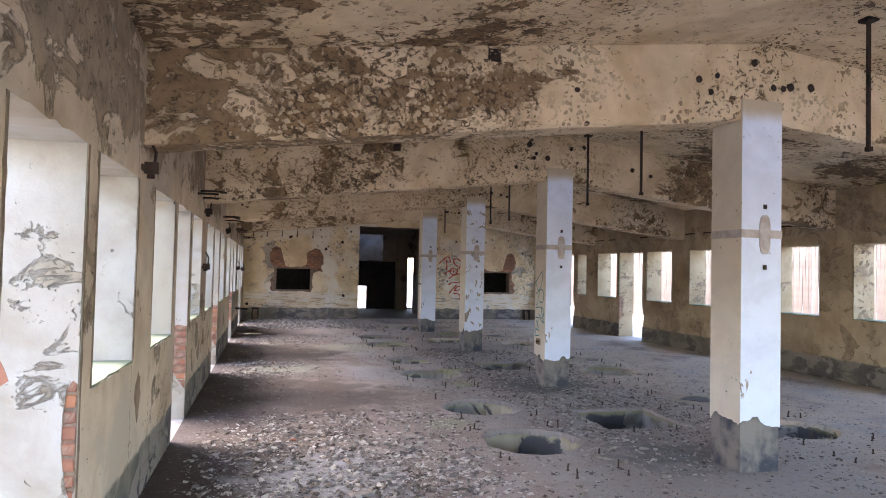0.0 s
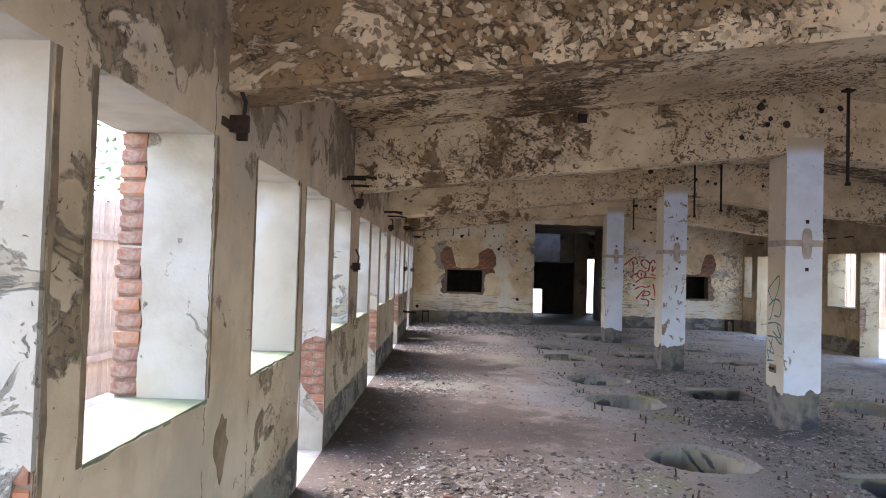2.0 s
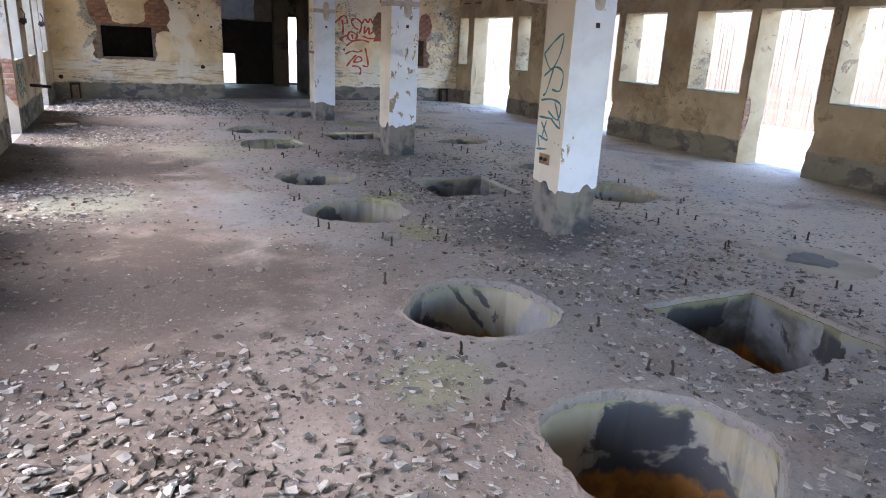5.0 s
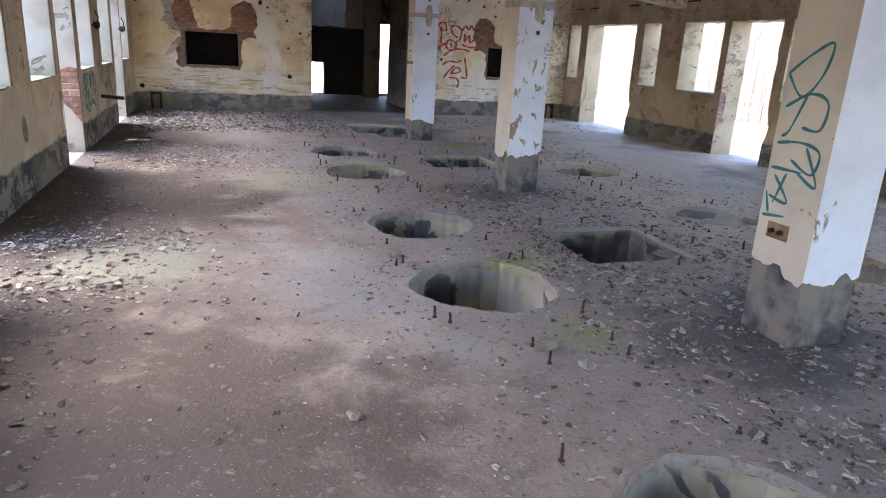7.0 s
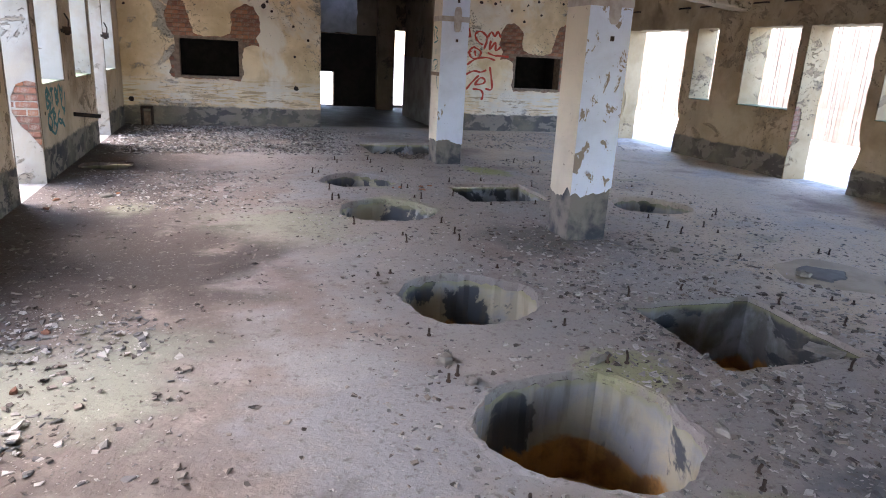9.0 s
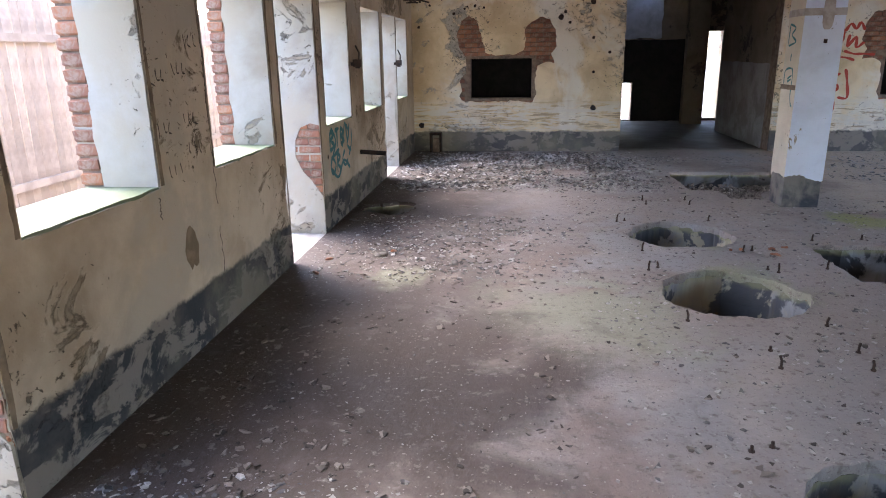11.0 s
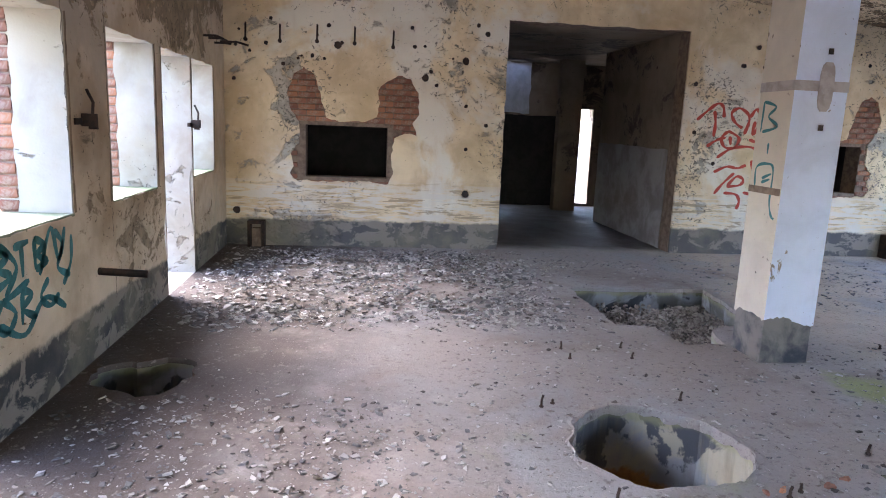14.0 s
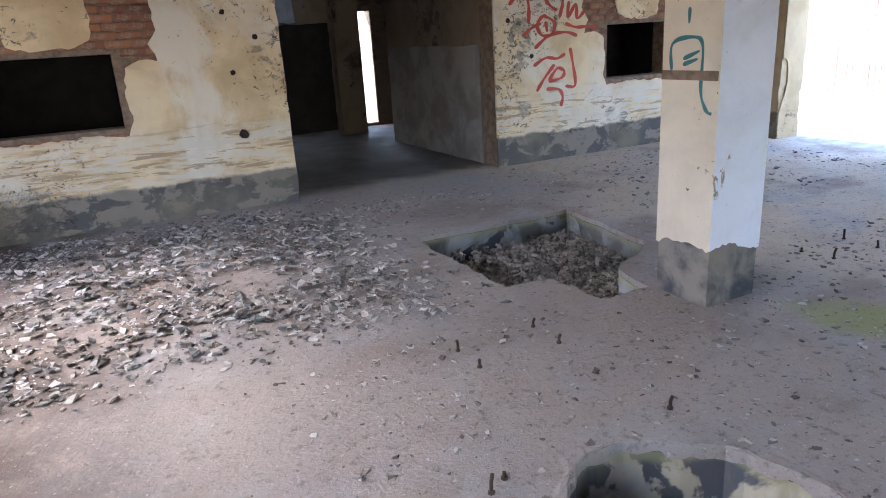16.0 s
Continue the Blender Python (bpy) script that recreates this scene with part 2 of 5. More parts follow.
def pit_material(name, light, dark, low):
    """Stained pit lining: torn dark coating over pale concrete, rusty mud below."""
    g = Graph(name)
    n = g.noise(2.0, 6, 0.6, 0.4)
    col = g.mix(g.step(n, 0.42, 0.58), light, (0.25, 0.265, 0.28))
    col = g.mix(g.step(g.noise(1.3, 6, 0.6, 0.6, g.stretch(1, 1, 0.8, 6)), 0.525, 0.55, 0.0, 0.95), col, dark)
    col = g.mix(g.step(g.noise(6, 5, 0.6, 0.3, g.stretch(1, 1, 0.25, 2)), 0.52, 0.70, 0.0, 0.5), col, (0.13, 0.12, 0.075))
    moss = g.math("ADD", g.axis(2), g.math("MULTIPLY", g.noise(5, 5), 0.16))
    col = g.mix(g.step(moss, -0.02, 0.03, 0.0, 0.6), col, (0.25, 0.25, 0.13))
    rust = g.math("ADD", g.axis(2), g.math("MULTIPLY", n, 0.5))
    col = g.mix(g.step(rust, low - 0.03, low + 0.02, 1.0, 0.0), col, g.mix(g.step(g.noise(7, 5, 0.6), 0.4, 0.6), (0.40, 0.20, 0.05), (0.22, 0.105, 0.03)))
    return g.done(col, 0.7, g.noise(25, 5), 0.4, 0.01)


M_PIT = pit_material("pit_lining", (0.36, 0.33, 0.245), (0.05, 0.06, 0.075), -0.17)
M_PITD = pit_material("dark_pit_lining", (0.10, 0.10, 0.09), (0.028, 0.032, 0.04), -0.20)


def simple(name, a, b, scale, rough=0.8, metal=0.0, bump=0.3, dist=0.004, vary=0.0, fine=60):
    g = Graph(name)
    n = g.noise(scale, 6, 0.62, 0.3)
    col = g.mix(g.step(n, 0.38, 0.64), a, b)
    if vary:
        col = g.mix(g.math("MULTIPLY", g.random(), vary), col, tuple(c * 0.35 for c in b))
    return g.done(col, rough, g.math("ADD", g.noise(fine, 4), n), bump, dist, metal)




def brick_material():
    g = Graph("red_brick")
    n = g.noise(7, 6, 0.62, 0.3)
    col = g.mix(g.step(n, 0.38, 0.64), (0.33, 0.145, 0.085), (0.24, 0.115, 0.075))
    col = g.mix(g.math("MULTIPLY", g.random(), 0.6), col, (0.13, 0.065, 0.05))
    col = g.mix(g.step(g.math("FRACT", g.math("MULTIPLY", g.random(), 7.3)), 0.74, 0.78, 0.0, 0.6), col, (0.42, 0.18, 0.09))
    col = g.mix(g.step(g.noise(11, 5, 0.65, 0.5, g.stretch(1, 1, 1, 4)), 0.54, 0.66, 0.0, 0.6), col, (0.34, 0.27, 0.21))
    return g.done(col, 0.92, g.math("ADD", g.noise(60, 4), n), 0.5, 0.006)


M_BRICK = brick_material()
M_MORTAR = simple("old_mortar", (0.25, 0.185, 0.135), (0.15, 0.105, 0.078), 12, 0.95)
M_RUST = simple("rusty_steel", (0.055, 0.032, 0.022), (0.020, 0.016, 0.014), 14, 0.75, 0.4)


def chip_material(name, dark, light, scale):
    """Broken bits whose tone changes from piece to piece."""
    g = Graph(name)
    col = g.mix(g.step(g.cells(scale, None, "F1", "Color"), 0.30, 0.72), dark, light)
    col = g.mix(g.step(g.noise(40, 4, 0.6), 0.45, 0.7, 0.0, 0.5), col, tuple(c * 0.5 for c in light))
    return g.done(col, 0.92, g.noise(70, 4), 0.4, 0.004)


M_CHIP = chip_material("plaster_chips", (0.09, 0.09, 0.092), (0.40, 0.385, 0.365), 19)
M_CHIPM = simple("dusty_rubble", (0.36, 0.32, 0.28), (0.09, 0.08, 0.07), 9, 0.92)
M_CHIPD = chip_material("dark_rubble", (0.045, 0.038, 0.034), (0.23, 0.20, 0.175), 23)
M_FLAKE = simple("paint_flake", (0.56, 0.44, 0.29), (0.27, 0.19, 0.115), 3.5, 0.85)
M_SILL = simple("mossy_sill", (0.21, 0.24, 0.165), (0.15, 0.19, 0.105), 2.2, 0.9)
M_GROUND = simple("outside_ground", (0.60, 0.55, 0.47), (0.50, 0.45, 0.37), 1.2, 0.95, dist=0.02)
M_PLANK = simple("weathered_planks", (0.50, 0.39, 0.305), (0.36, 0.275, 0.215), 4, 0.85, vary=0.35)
# same planks, darkened to offset the sun on the right fence
M_PLANK_R = simple("planks_darkened", (0.15, 0.12, 0.093), (0.115, 0.09, 0.07), 4, 0.85, vary=0.35)
M_LEAF = simple("leaf", (0.075, 0.12, 0.04), (0.04, 0.075, 0.025), 2, 0.6)
M_STEP = simple("dusty_threshold", (0.40, 0.38, 0.345), (0.27, 0.25, 0.22), 5, 0.92)
M_BARK = simple("bark", (0.14, 0.10, 0.07), (0.08, 0.06, 0.045), 8, 0.9)
M_RED = simple("red_spray_paint", (0.52, 0.06, 0.03), (0.45, 0.05, 0.03), 30, 0.6)
M_TEAL = simple("teal_spray_paint", (0.03, 0.20, 0.22), (0.025, 0.15, 0.16), 30, 0.6)


def column_material(name, paint, fade, sound=0.60):
    g = Graph(name)
    n = g.noise(2.2, 7, 0.65, 0.4)
    col = g.mix(g.step(n, 0.4, 0.7), paint, tuple(c * 0.86 for c in paint))
    lost = g.step(g.noise(9, 6, 0.65, 0.7, g.stretch(1, 1, 0.6, 3)), sound, sound + 0.03)
    col = g.mix(lost, col, (0.30, 0.25, 0.20))
    side = g.math("MINIMUM", g.math("ABSOLUTE", g.axis(0)), g.math("ABSOLUTE", g.axis(1)))
    worn = g.math("ADD", side, g.math("MULTIPLY", g.math("SUBTRACT", g.noise(7, 7, 0.68, 0.3, g.stretch(1, 1, 0.5, 13)), 0.5), 0.28))
    worn = g.step(worn, 0.222, 0.234)
    col = g.mix(worn, col, (0.27, 0.21, 0.155))
    lost = g.math("MAXIMUM", lost, worn)
    col = g.mix(g.step(g.noise(30, 5, 0.6, 0.8), 0.69, 0.72), col, (0.10, 0.085, 0.075))
    top = g.math("ADD", g.axis(2), g.math("MULTIPLY", n, 0.12))
    col = g.mix(g.step(top, fade, fade + 0.16), col, (0.50, 0.41, 0.29))
    return g.done(col, 0.75, g.math("ADD", g.math("MULTIPLY", lost, -1.0), g.math("MULTIPLY", g.noise(50, 4), 0.2)), 0.5, 0.006)


M_COLW = column_material("column_white", (0.72, 0.79, 0.92), 3.02, 0.655)
M_COLF = column_material("column_flaked_white", (0.72, 0.79, 0.92), 3.02, 0.575)
M_COLC = column_material("column_cream", (0.66, 0.60, 0.49), 3.2, 0.67)
M_COLB = simple("column_foot", (0.21, 0.195, 0.17), (0.04, 0.047, 0.06), 3.4, 0.85)


# ---- mesh helpers ----
from mathutils.geometry import delaunay_2d_cdt


def make(name, verts, faces, mat, parent=None, smooth=False, mats=None, index=None):
    me = bpy.data.meshes.new(name)
    me.from_pydata([tuple(v) for v in verts], [], faces)
    for m in (mats or [mat]):
        me.materials.append(m)
    if index:
        me.polygons.foreach_set("material_index", index)
    bm = bmesh.new()
    bm.from_mesh(me)
    bmesh.ops.recalc_face_normals(bm, faces=bm.faces)
    bm.to_mesh(me)
    bm.free()
    if smooth:
        me.polygons.foreach_set("use_smooth", [True] * len(me.polygons))
    ob = new(name, me)
    ob.parent = parent
    return ob


def rough_loop(loop, every=0.15, amount=0.006, seed=0, keep=()):
    """A closed outline cut into short pieces with a little unevenness."""
    rnd = random.Random(seed)
    out = []
    for i, (a, b) in enumerate(zip(loop, loop[1:] + loop[:1])):
        n = 1 if i in keep else max(1, int(math.dist(a, b) / every))
        for k in range(n):
            t = k / n
            j = 0 if (k == 0 or i in keep) else amount
            out.append((a[0] + (b[0] - a[0]) * t + rnd.uniform(-j, j), a[1] + (b[1] - a[1]) * t + rnd.uniform(-j, j)))
    return out


def sheet_data(outer, holes, place, w0, w1):
    """Verts and faces of a plate with holes: (u, v) outlines put in space by place(u, v, w)."""
    pts, edges, loops = [], [], []
    for lp in [outer, *holes]:
        s = len(pts)
        pts += [Vector(p) for p in lp]
        ids = list(range(s, len(pts)))
        loops.append(ids)
        edges += list(zip(ids, ids[1:] + ids[:1]))
    res = delaunay_2d_cdt(pts, edges, [], 2, 1e-6)
    def inside(p, lp):
        hit = False
        for (ax, ay), (bx, by) in zip(lp, lp[1:] + lp[:1]):
            if (ay > p[1]) != (by > p[1]) and p[0] < (bx - ax) * (p[1] - ay) / (by - ay) + ax:
                hit = not hit
        return hit
    vs, tris = res[0], []
    for t in res[2]:
        c = ((vs[t[0]].x + vs[t[1]].x + vs[t[2]].x) / 3, (vs[t[0]].y + vs[t[1]].y + vs[t[2]].y) / 3)
        if inside(c, outer) and not any(inside(c, lp) for lp in holes):
            tris.append(t)
    n = len(vs)
    verts = [place(v.x, v.y, w0) for v in vs] + [place(v.x, v.y, w1) for v in vs]
    faces = [tuple(f) for f in tris] + [tuple(i + n for i in reversed(f)) for f in tris]
    nflat = len(faces)
    where = {}
    for i, orig in enumerate(res[3]):
        for o in orig:
            where[o] = i
    for ids in loops:
        for a, b in zip(ids, ids[1:] + ids[:1]):
            a, b = where[a], where[b]
            faces.append((a, b, b + n, a + n))
    return verts, faces, nflat


def box_data(x0, x1, y0, y1, z0, z1):
    v = [(x, y, z) for x in (x0, x1) for y in (y0, y1) for z in (z0, z1)]
    f = [(0, 1, 3, 2), (4, 6, 7, 5), (0, 4, 5, 1), (2, 3, 7, 6), (0, 2, 6, 4), (1, 5, 7, 3)]
    return v, f


def box(name, x0, x1, y0, y1, z0, z1, mat, parent=None, bevel=0.0):
    v, f = box_data(x0, x1, y0, y1, z0, z1)
    ob = make(name, v, f, mat, parent)
    if bevel:
        m = ob.modifiers.new("bevel", "BEVEL")
        m.width, m.segments = bevel, 2
    return ob


class Heap:
    """Collects many small bodies into one mesh."""

    def __init__(self):
        self.v, self.f = [], []

    def add(self, verts, faces):
        s = len(self.v)
        self.v += verts
        self.f += [tuple(i + s for i in f) for f in faces]


# ---- structure ----
RIGHT0, RIGHT_BAY = 9.38, 4.31          # the right wall's openings keep a slightly longer bay


def openings(out):
    """(bay, place in bay, kind, from, to) of every opening of the left (-1) or right (1) wall."""
    found = []
    for k, p in enumerate([YB] + PIERS):
        if p + BAY > YE + 0.2:
            continue
        last = p > 17
        if out < 0:
            bay = [("w", p + 0.35, p + 1.40), ("d", p + 1.61, p + 2.60), ("w", p + (2.62 if last else 2.83), p + (3.62 if last else 3.85))]
        elif last:
            bay = [("w", 18.18, 18.76), ("d", 19.03, 21.02), ("w", 21.34, 21.86)]
        else:
            q = RIGHT0 + RIGHT_BAY * (k - 3)
            bay = [("w", q + 0.15, q + 1.23), ("d", q + 1.41, q + 2.56), ("w", q + 2.71, q + 3.79)]
        found += [(k, j, kind, a, b) for j, (kind, a, b) in enumerate(bay)]
    return found


def side_wall(name, x, out, mat, seed):
    """A long wall with its openings; out is -1 or 1, the side on which the open air lies."""
    holes = []
    for k, j, kind, a, b in openings(out):
        if kind == "w":
            lp = [(a, SILL), (b, SILL), (b, HEAD), (a, HEAD)]
            holes.append(rough_loop(lp, 0.11, 0.006, seed + 7 * k + j))
        else:
            r = random.Random(seed + 31 * k)
            lp = [(a, 0.0), (b, 0.0)]
            lp += [(b, HEAD), (a, HEAD), (a, 0.95), (a - 0.02, 0.80), (a - 0.06 - r.uniform(0, .03), 0.62), (a - 0.05, 0.45), (a - 0.01, 0.34)]
            holes.append(rough_loop(lp, 0.09, 0.011, seed + 7 * k + j, keep=(0,)))
    outer = [(YB - 0.4, -0.4), (YE + 6.4, -0.4), (YE + 6.4, EAVE + 0.25), (YB - 0.4, EAVE + 0.25)]
    v, f, nflat = sheet_data(outer, holes, lambda u, w, d: (x + out * d, u, w), 0.0, THICK)
    idx = [0] * nflat + [1] * (len(f) - nflat)
    idx = [2 if i >= nflat and all(abs(v[k][2]) < 0.004 for k in q) else c for i, (q, c) in enumerate(zip(f, idx))]
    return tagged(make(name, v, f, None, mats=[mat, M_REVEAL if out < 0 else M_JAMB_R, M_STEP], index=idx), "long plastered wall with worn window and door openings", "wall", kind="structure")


wall_left = side_wall("wall_left", WL, -1, M_WALL_L, 100)
wall_right = side_wall("wall_right", WR, 1, M_WALL, 300)

# floor, with its pits cut through
PITS_ROUND, PITS_FILLED = [], []
for k, p in enumerate(PIERS):
    for d, r in ((1.10, 0.49), (2.72, 0.47)):
        if p + d < YE - 2.6 and not (p > 17):
            PITS_ROUND.append((2.39, p + d, r))
            (PITS_FILLED if d > 2 else PITS_ROUND).append((5.48, p + d, r * 0.92))
PITS_RECT = [(3.40, 4.40, p + 1.42, p + 2.42) for p in PIERS if p < 15]
PIT_RUBBLE = [(2.98, 19.80), (4.50, 19.80), (4.36, 18.62), (3.80, 18.30), (3.72, 17.93), (3.36, 17.93), (3.33, 18.40), (3.0, 18.44)]


def ring(cx, cy, r, seed, n=72, rag=0.035):
    rnd = random.Random(seed)
    ph = [rnd.uniform(0, 6.28) for _ in range(3)]
    return [(cx + (r + rag * (0.6 * math.sin(3 * t + ph[0]) + 0.4 * math.sin(7 * t + ph[1])) + rnd.uniform(-.3, .3) * rag) * math.cos(t),
             cy + (r + rag * (0.6 * math.sin(3 * t + ph[0]) + 0.4 * math.sin(5 * t + ph[2])) + rnd.uniform(-.3, .3) * rag) * math.sin(t))
            for t in [2 * math.pi * i / n for i in range(n)]]


pit_loops = [(ring(x, y, r, i), 0.62 + 0.1 * (i % 3)) for i, (x, y, r) in enumerate(PITS_ROUND)]
pit_loops += [(rough_loop([(a, c), (b, c), (b, d), (a, d)], 0.1, 0.018, i), 0.55) for i, (a, b, c, d) in enumerate(PITS_RECT)]
pit_loops += [(rough_loop(PIT_RUBBLE, 0.1, 0.018, 5), 0.34)]
pit_loops += [(ring(-0.58, 17.3, 0.31, 77, 40, 0.06), 0.4)]
v, f, nf = sheet_data([(WL, YB), (WR, YB), (WR, YE + 6), (WL, YE + 6)], [lp for lp, _ in pit_loops], lambda a, b, w: (a, b, w), 0.0, -0.04)
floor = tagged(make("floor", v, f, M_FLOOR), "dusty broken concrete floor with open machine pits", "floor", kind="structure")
for i, (lp, deep) in enumerate(pit_loops):
    n = len(lp)
    cx, cy = sum(p[0] for p in lp) / n, sum(p[1] for p in lp) / n
    rings = [(-0.0, 1.0), (-0.04, 1.0), (-0.25, 1.015), (-deep, 0.97)]
    vs = [(cx + (x - cx) * s, cy + (y - cy) * s, z - 0.002) for z, s in rings for x, y in lp] + [(cx, cy, -deep - 0.02)]
    fs = [(r * n + j, r * n + (j + 1) % n, (r + 1) * n + (j + 1) % n, (r + 1) * n + j) for r in range(1, len(rings) - 1) for j in range(n)]
    fs += [(3 * n + j, 3 * n + (j + 1) % n, 4 * n) for j in range(n)]
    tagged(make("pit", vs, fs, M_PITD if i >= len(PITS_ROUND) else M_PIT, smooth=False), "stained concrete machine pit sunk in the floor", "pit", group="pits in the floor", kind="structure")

# sloping roof slab, both sides of the ridge
for side, x0 in (("left", WL - 0.6), ("right", WR + 0.6)):
    drop = 0.6 * (RIDGE - EAVE) / (XC - WL)
    prof = [(x0, EAVE - drop), (XC, RIDGE), (XC, RIDGE + 0.16), (x0, EAVE - drop + 0.16)]
    vs = [(x, y, z) for y in (YB - 0.6, YE + 0.3) for x, z in prof]
    fs = [(0, 1, 2, 3), (7, 6, 5, 4)] + [(j, (j + 1) % 4, 4 + (j + 1) % 4, 4 + j) for j in range(4)]
    tagged(make("ceiling_" + side, vs, fs, M_CEIL), "sloping ceiling slab with badly flaking cream paint", "ceiling", kind="structure")


def beam(y, w=0.36, name="ceiling_beam"):
    rnd = random.Random(int(y * 10))
    def z(x): return EAVE + (RIDGE - EAVE) * (1 - abs(x - XC) / (XC - WL))
    n = 60
    xs = [WL + (WR - WL) * i / n for i in range(n + 1)]
    vs, fs = [], []
    for x in xs:
        lo, t = z(x) - DEEP, z(x) + 0.01
        j = [rnd.uniform(-.012, .012) for _ in range(4)]
        c = 0.025
        vs += [(x, y - w / 2, t), (x, y - w / 2 + j[0] * .3, lo + c + j[1]), (x, y - w / 2 + c + j[1], lo + j[2] * .4), (x, y + w / 2 - c + j[2], lo + j[3] * .4), (x, y + w / 2, lo + c + j[3]), (x, y + w / 2, t)]
    for i in range(n):
        for k in range(6):
            fs.append((i * 6 + k, i * 6 + (k + 1) % 6, i * 6 + 6 + (k + 1) % 6, i * 6 + 6 + k))
    fs += [tuple(range(6)), tuple(range(n * 6, n * 6 + 6))]
    return tagged(make(name, vs, fs, M_BEAM), "deep concrete roof beam with flaking cream plaster", "beam", group="roof beams", kind="structure")


for p in PIERS:
    beam(p)


# end wall: brick core with a plaster coat that has fallen away round two hatches
DOOR_X0, DOOR_X1, DOOR_H = 2.62, 5.11, 3.03
HATCHES = [(0.02, 1.08, 0.92, 1.59), (6.79, 7.85, 0.92, 1.59)]
PATCH = [(-0.12, 0.88), (0.30, 0.86), (0.75, 0.88), (1.10, 0.85), (1.16, 0.98), (1.13, 1.20), (1.17, 1.46), (1.30, 1.52), (1.46, 1.50), (1.40, 1.66), (1.49, 1.78), (1.47, 2.05),
         (1.37, 2.22), (1.20, 2.26), (1.06, 2.18), (0.95, 2.07), (0.97, 1.90), (0.93, 1.72), (0.80, 1.66), (0.45, 1.64), (0.28, 1.69), (0.24, 1.85), (0.17, 2.10), (0.13, 2.22),
         (0.00, 2.30), (-0.13, 2.22), (-0.21, 2.00), (-0.18, 1.80), (-0.06, 1.62), (-0.06, 1.35), (-0.17, 1.22), (-0.13, 1.05), (-0.18, 0.96)]
def roofz(x): return EAVE + (RIDGE - EAVE) * (1 - abs(x - XC) / (XC - WL))
mirror = lambda lp: [(2 * XC - x, z) for x, z in reversed(lp)]
gable = [(WL, -0.3), (DOOR_X0, -0.3), (DOOR_X0, DOOR_H), (DOOR_X1, DOOR_H), (DOOR_X1, -0.3), (WR, -0.3), (WR, EAVE), (XC, RIDGE), (WL, EAVE)]
hatch_loops = [[(a, c), (b, c), (b, d), (a, d)] for a, b, c, d in HATCHES]
v, f, nf = sheet_data(gable, hatch_loops, lambda u, w, d: (u, YE + 0.03 + d, w), 0.0, 0.30)
wall_end = tagged(make("wall_end", v, f, M_MORTAR), "brick end wall under peeling cream plaster", "wall", kind="structure")
gable_r = rough_loop(gable, 0.12, 0.010, 3, keep=(0, 3, 4, 5, 6, 7, 8))
v, f, nf = sheet_data(gable_r, [rough_loop(PATCH, 0.05, 0.012, 4), rough_loop(mirror(PATCH), 0.05, 0.012, 5)], lambda u, w, d: (u, YE + d, w), 0.0, 0.031)
make("plaster_coat", v, f, M_END, wall_end)

# assumed rear wall, never seen, its wide gate added to light the column fronts
v, f, nf = sheet_data([(WL, -0.3), (-0.4, -0.3), (-0.4, 2.6), (XC, 2.95), (8.2, 2.6), (8.2, -0.3), (WR, -0.3), (WR, EAVE), (XC, RIDGE), (WL, EAVE)], [], lambda u, w, d: (u, YB - d, w), 0.0, 0.3)
tagged(make("wall_rear", v, f, M_WALL), "assumed plain rear wall, unseen, with a wide gate opening for light", "wall", kind="structure")

# rooms beyond the end wall
YF = 27.5
v, f, nf = sheet_data([(WL, -0.3), (WR, -0.3), (WR, 3.6), (WL, 3.6)], [[(5.22, 0.06), (5.74, 0.06), (5.74, 2.13), (5.22, 2.13)], [(3.22, 0.02), (3.66, 0.02), (3.66, 0.93), (3.30, 0.93)]],
                       lambda u, w, d: (u, YF + d, w), 0.0, 0.3)
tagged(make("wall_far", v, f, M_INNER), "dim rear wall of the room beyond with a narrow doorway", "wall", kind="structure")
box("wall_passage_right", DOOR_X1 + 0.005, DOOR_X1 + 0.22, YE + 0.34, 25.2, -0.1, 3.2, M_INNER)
# added wall, unseen, keeps light out of the rooms behind the hatches
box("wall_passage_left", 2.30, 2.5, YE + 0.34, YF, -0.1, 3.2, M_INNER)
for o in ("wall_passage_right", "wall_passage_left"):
    tagged(bpy.data.objects[o], "grey streaked plaster passage wall, the left one added unseen", "wall", kind="structure")
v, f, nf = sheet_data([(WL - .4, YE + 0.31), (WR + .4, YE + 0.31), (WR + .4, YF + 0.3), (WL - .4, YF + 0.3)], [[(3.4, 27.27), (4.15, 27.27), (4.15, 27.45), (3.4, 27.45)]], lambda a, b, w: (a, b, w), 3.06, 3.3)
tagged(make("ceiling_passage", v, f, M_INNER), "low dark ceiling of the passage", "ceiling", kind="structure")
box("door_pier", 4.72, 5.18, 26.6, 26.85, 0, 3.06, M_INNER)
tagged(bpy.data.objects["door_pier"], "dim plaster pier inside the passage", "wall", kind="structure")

# near-black boxes behind the two hatches, their colour standing in for unlit rooms
M_BLACK = simple("near_black", (0.012, 0.011, 0.010), (0.022, 0.020, 0.018), 5, 0.95)
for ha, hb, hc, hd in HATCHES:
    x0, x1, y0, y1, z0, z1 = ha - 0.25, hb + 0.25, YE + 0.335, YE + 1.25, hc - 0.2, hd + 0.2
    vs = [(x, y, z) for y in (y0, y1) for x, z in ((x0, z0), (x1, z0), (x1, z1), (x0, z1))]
    tagged(make("wall_chamber", vs, [(4, 5, 6, 7), (0, 1, 5, 4), (1, 2, 6, 5), (2, 3, 7, 6), (3, 0, 4, 7)], M_BLACK), "added near-black box standing in for the unlit room behind a hatch", "chamber", kind="structure")

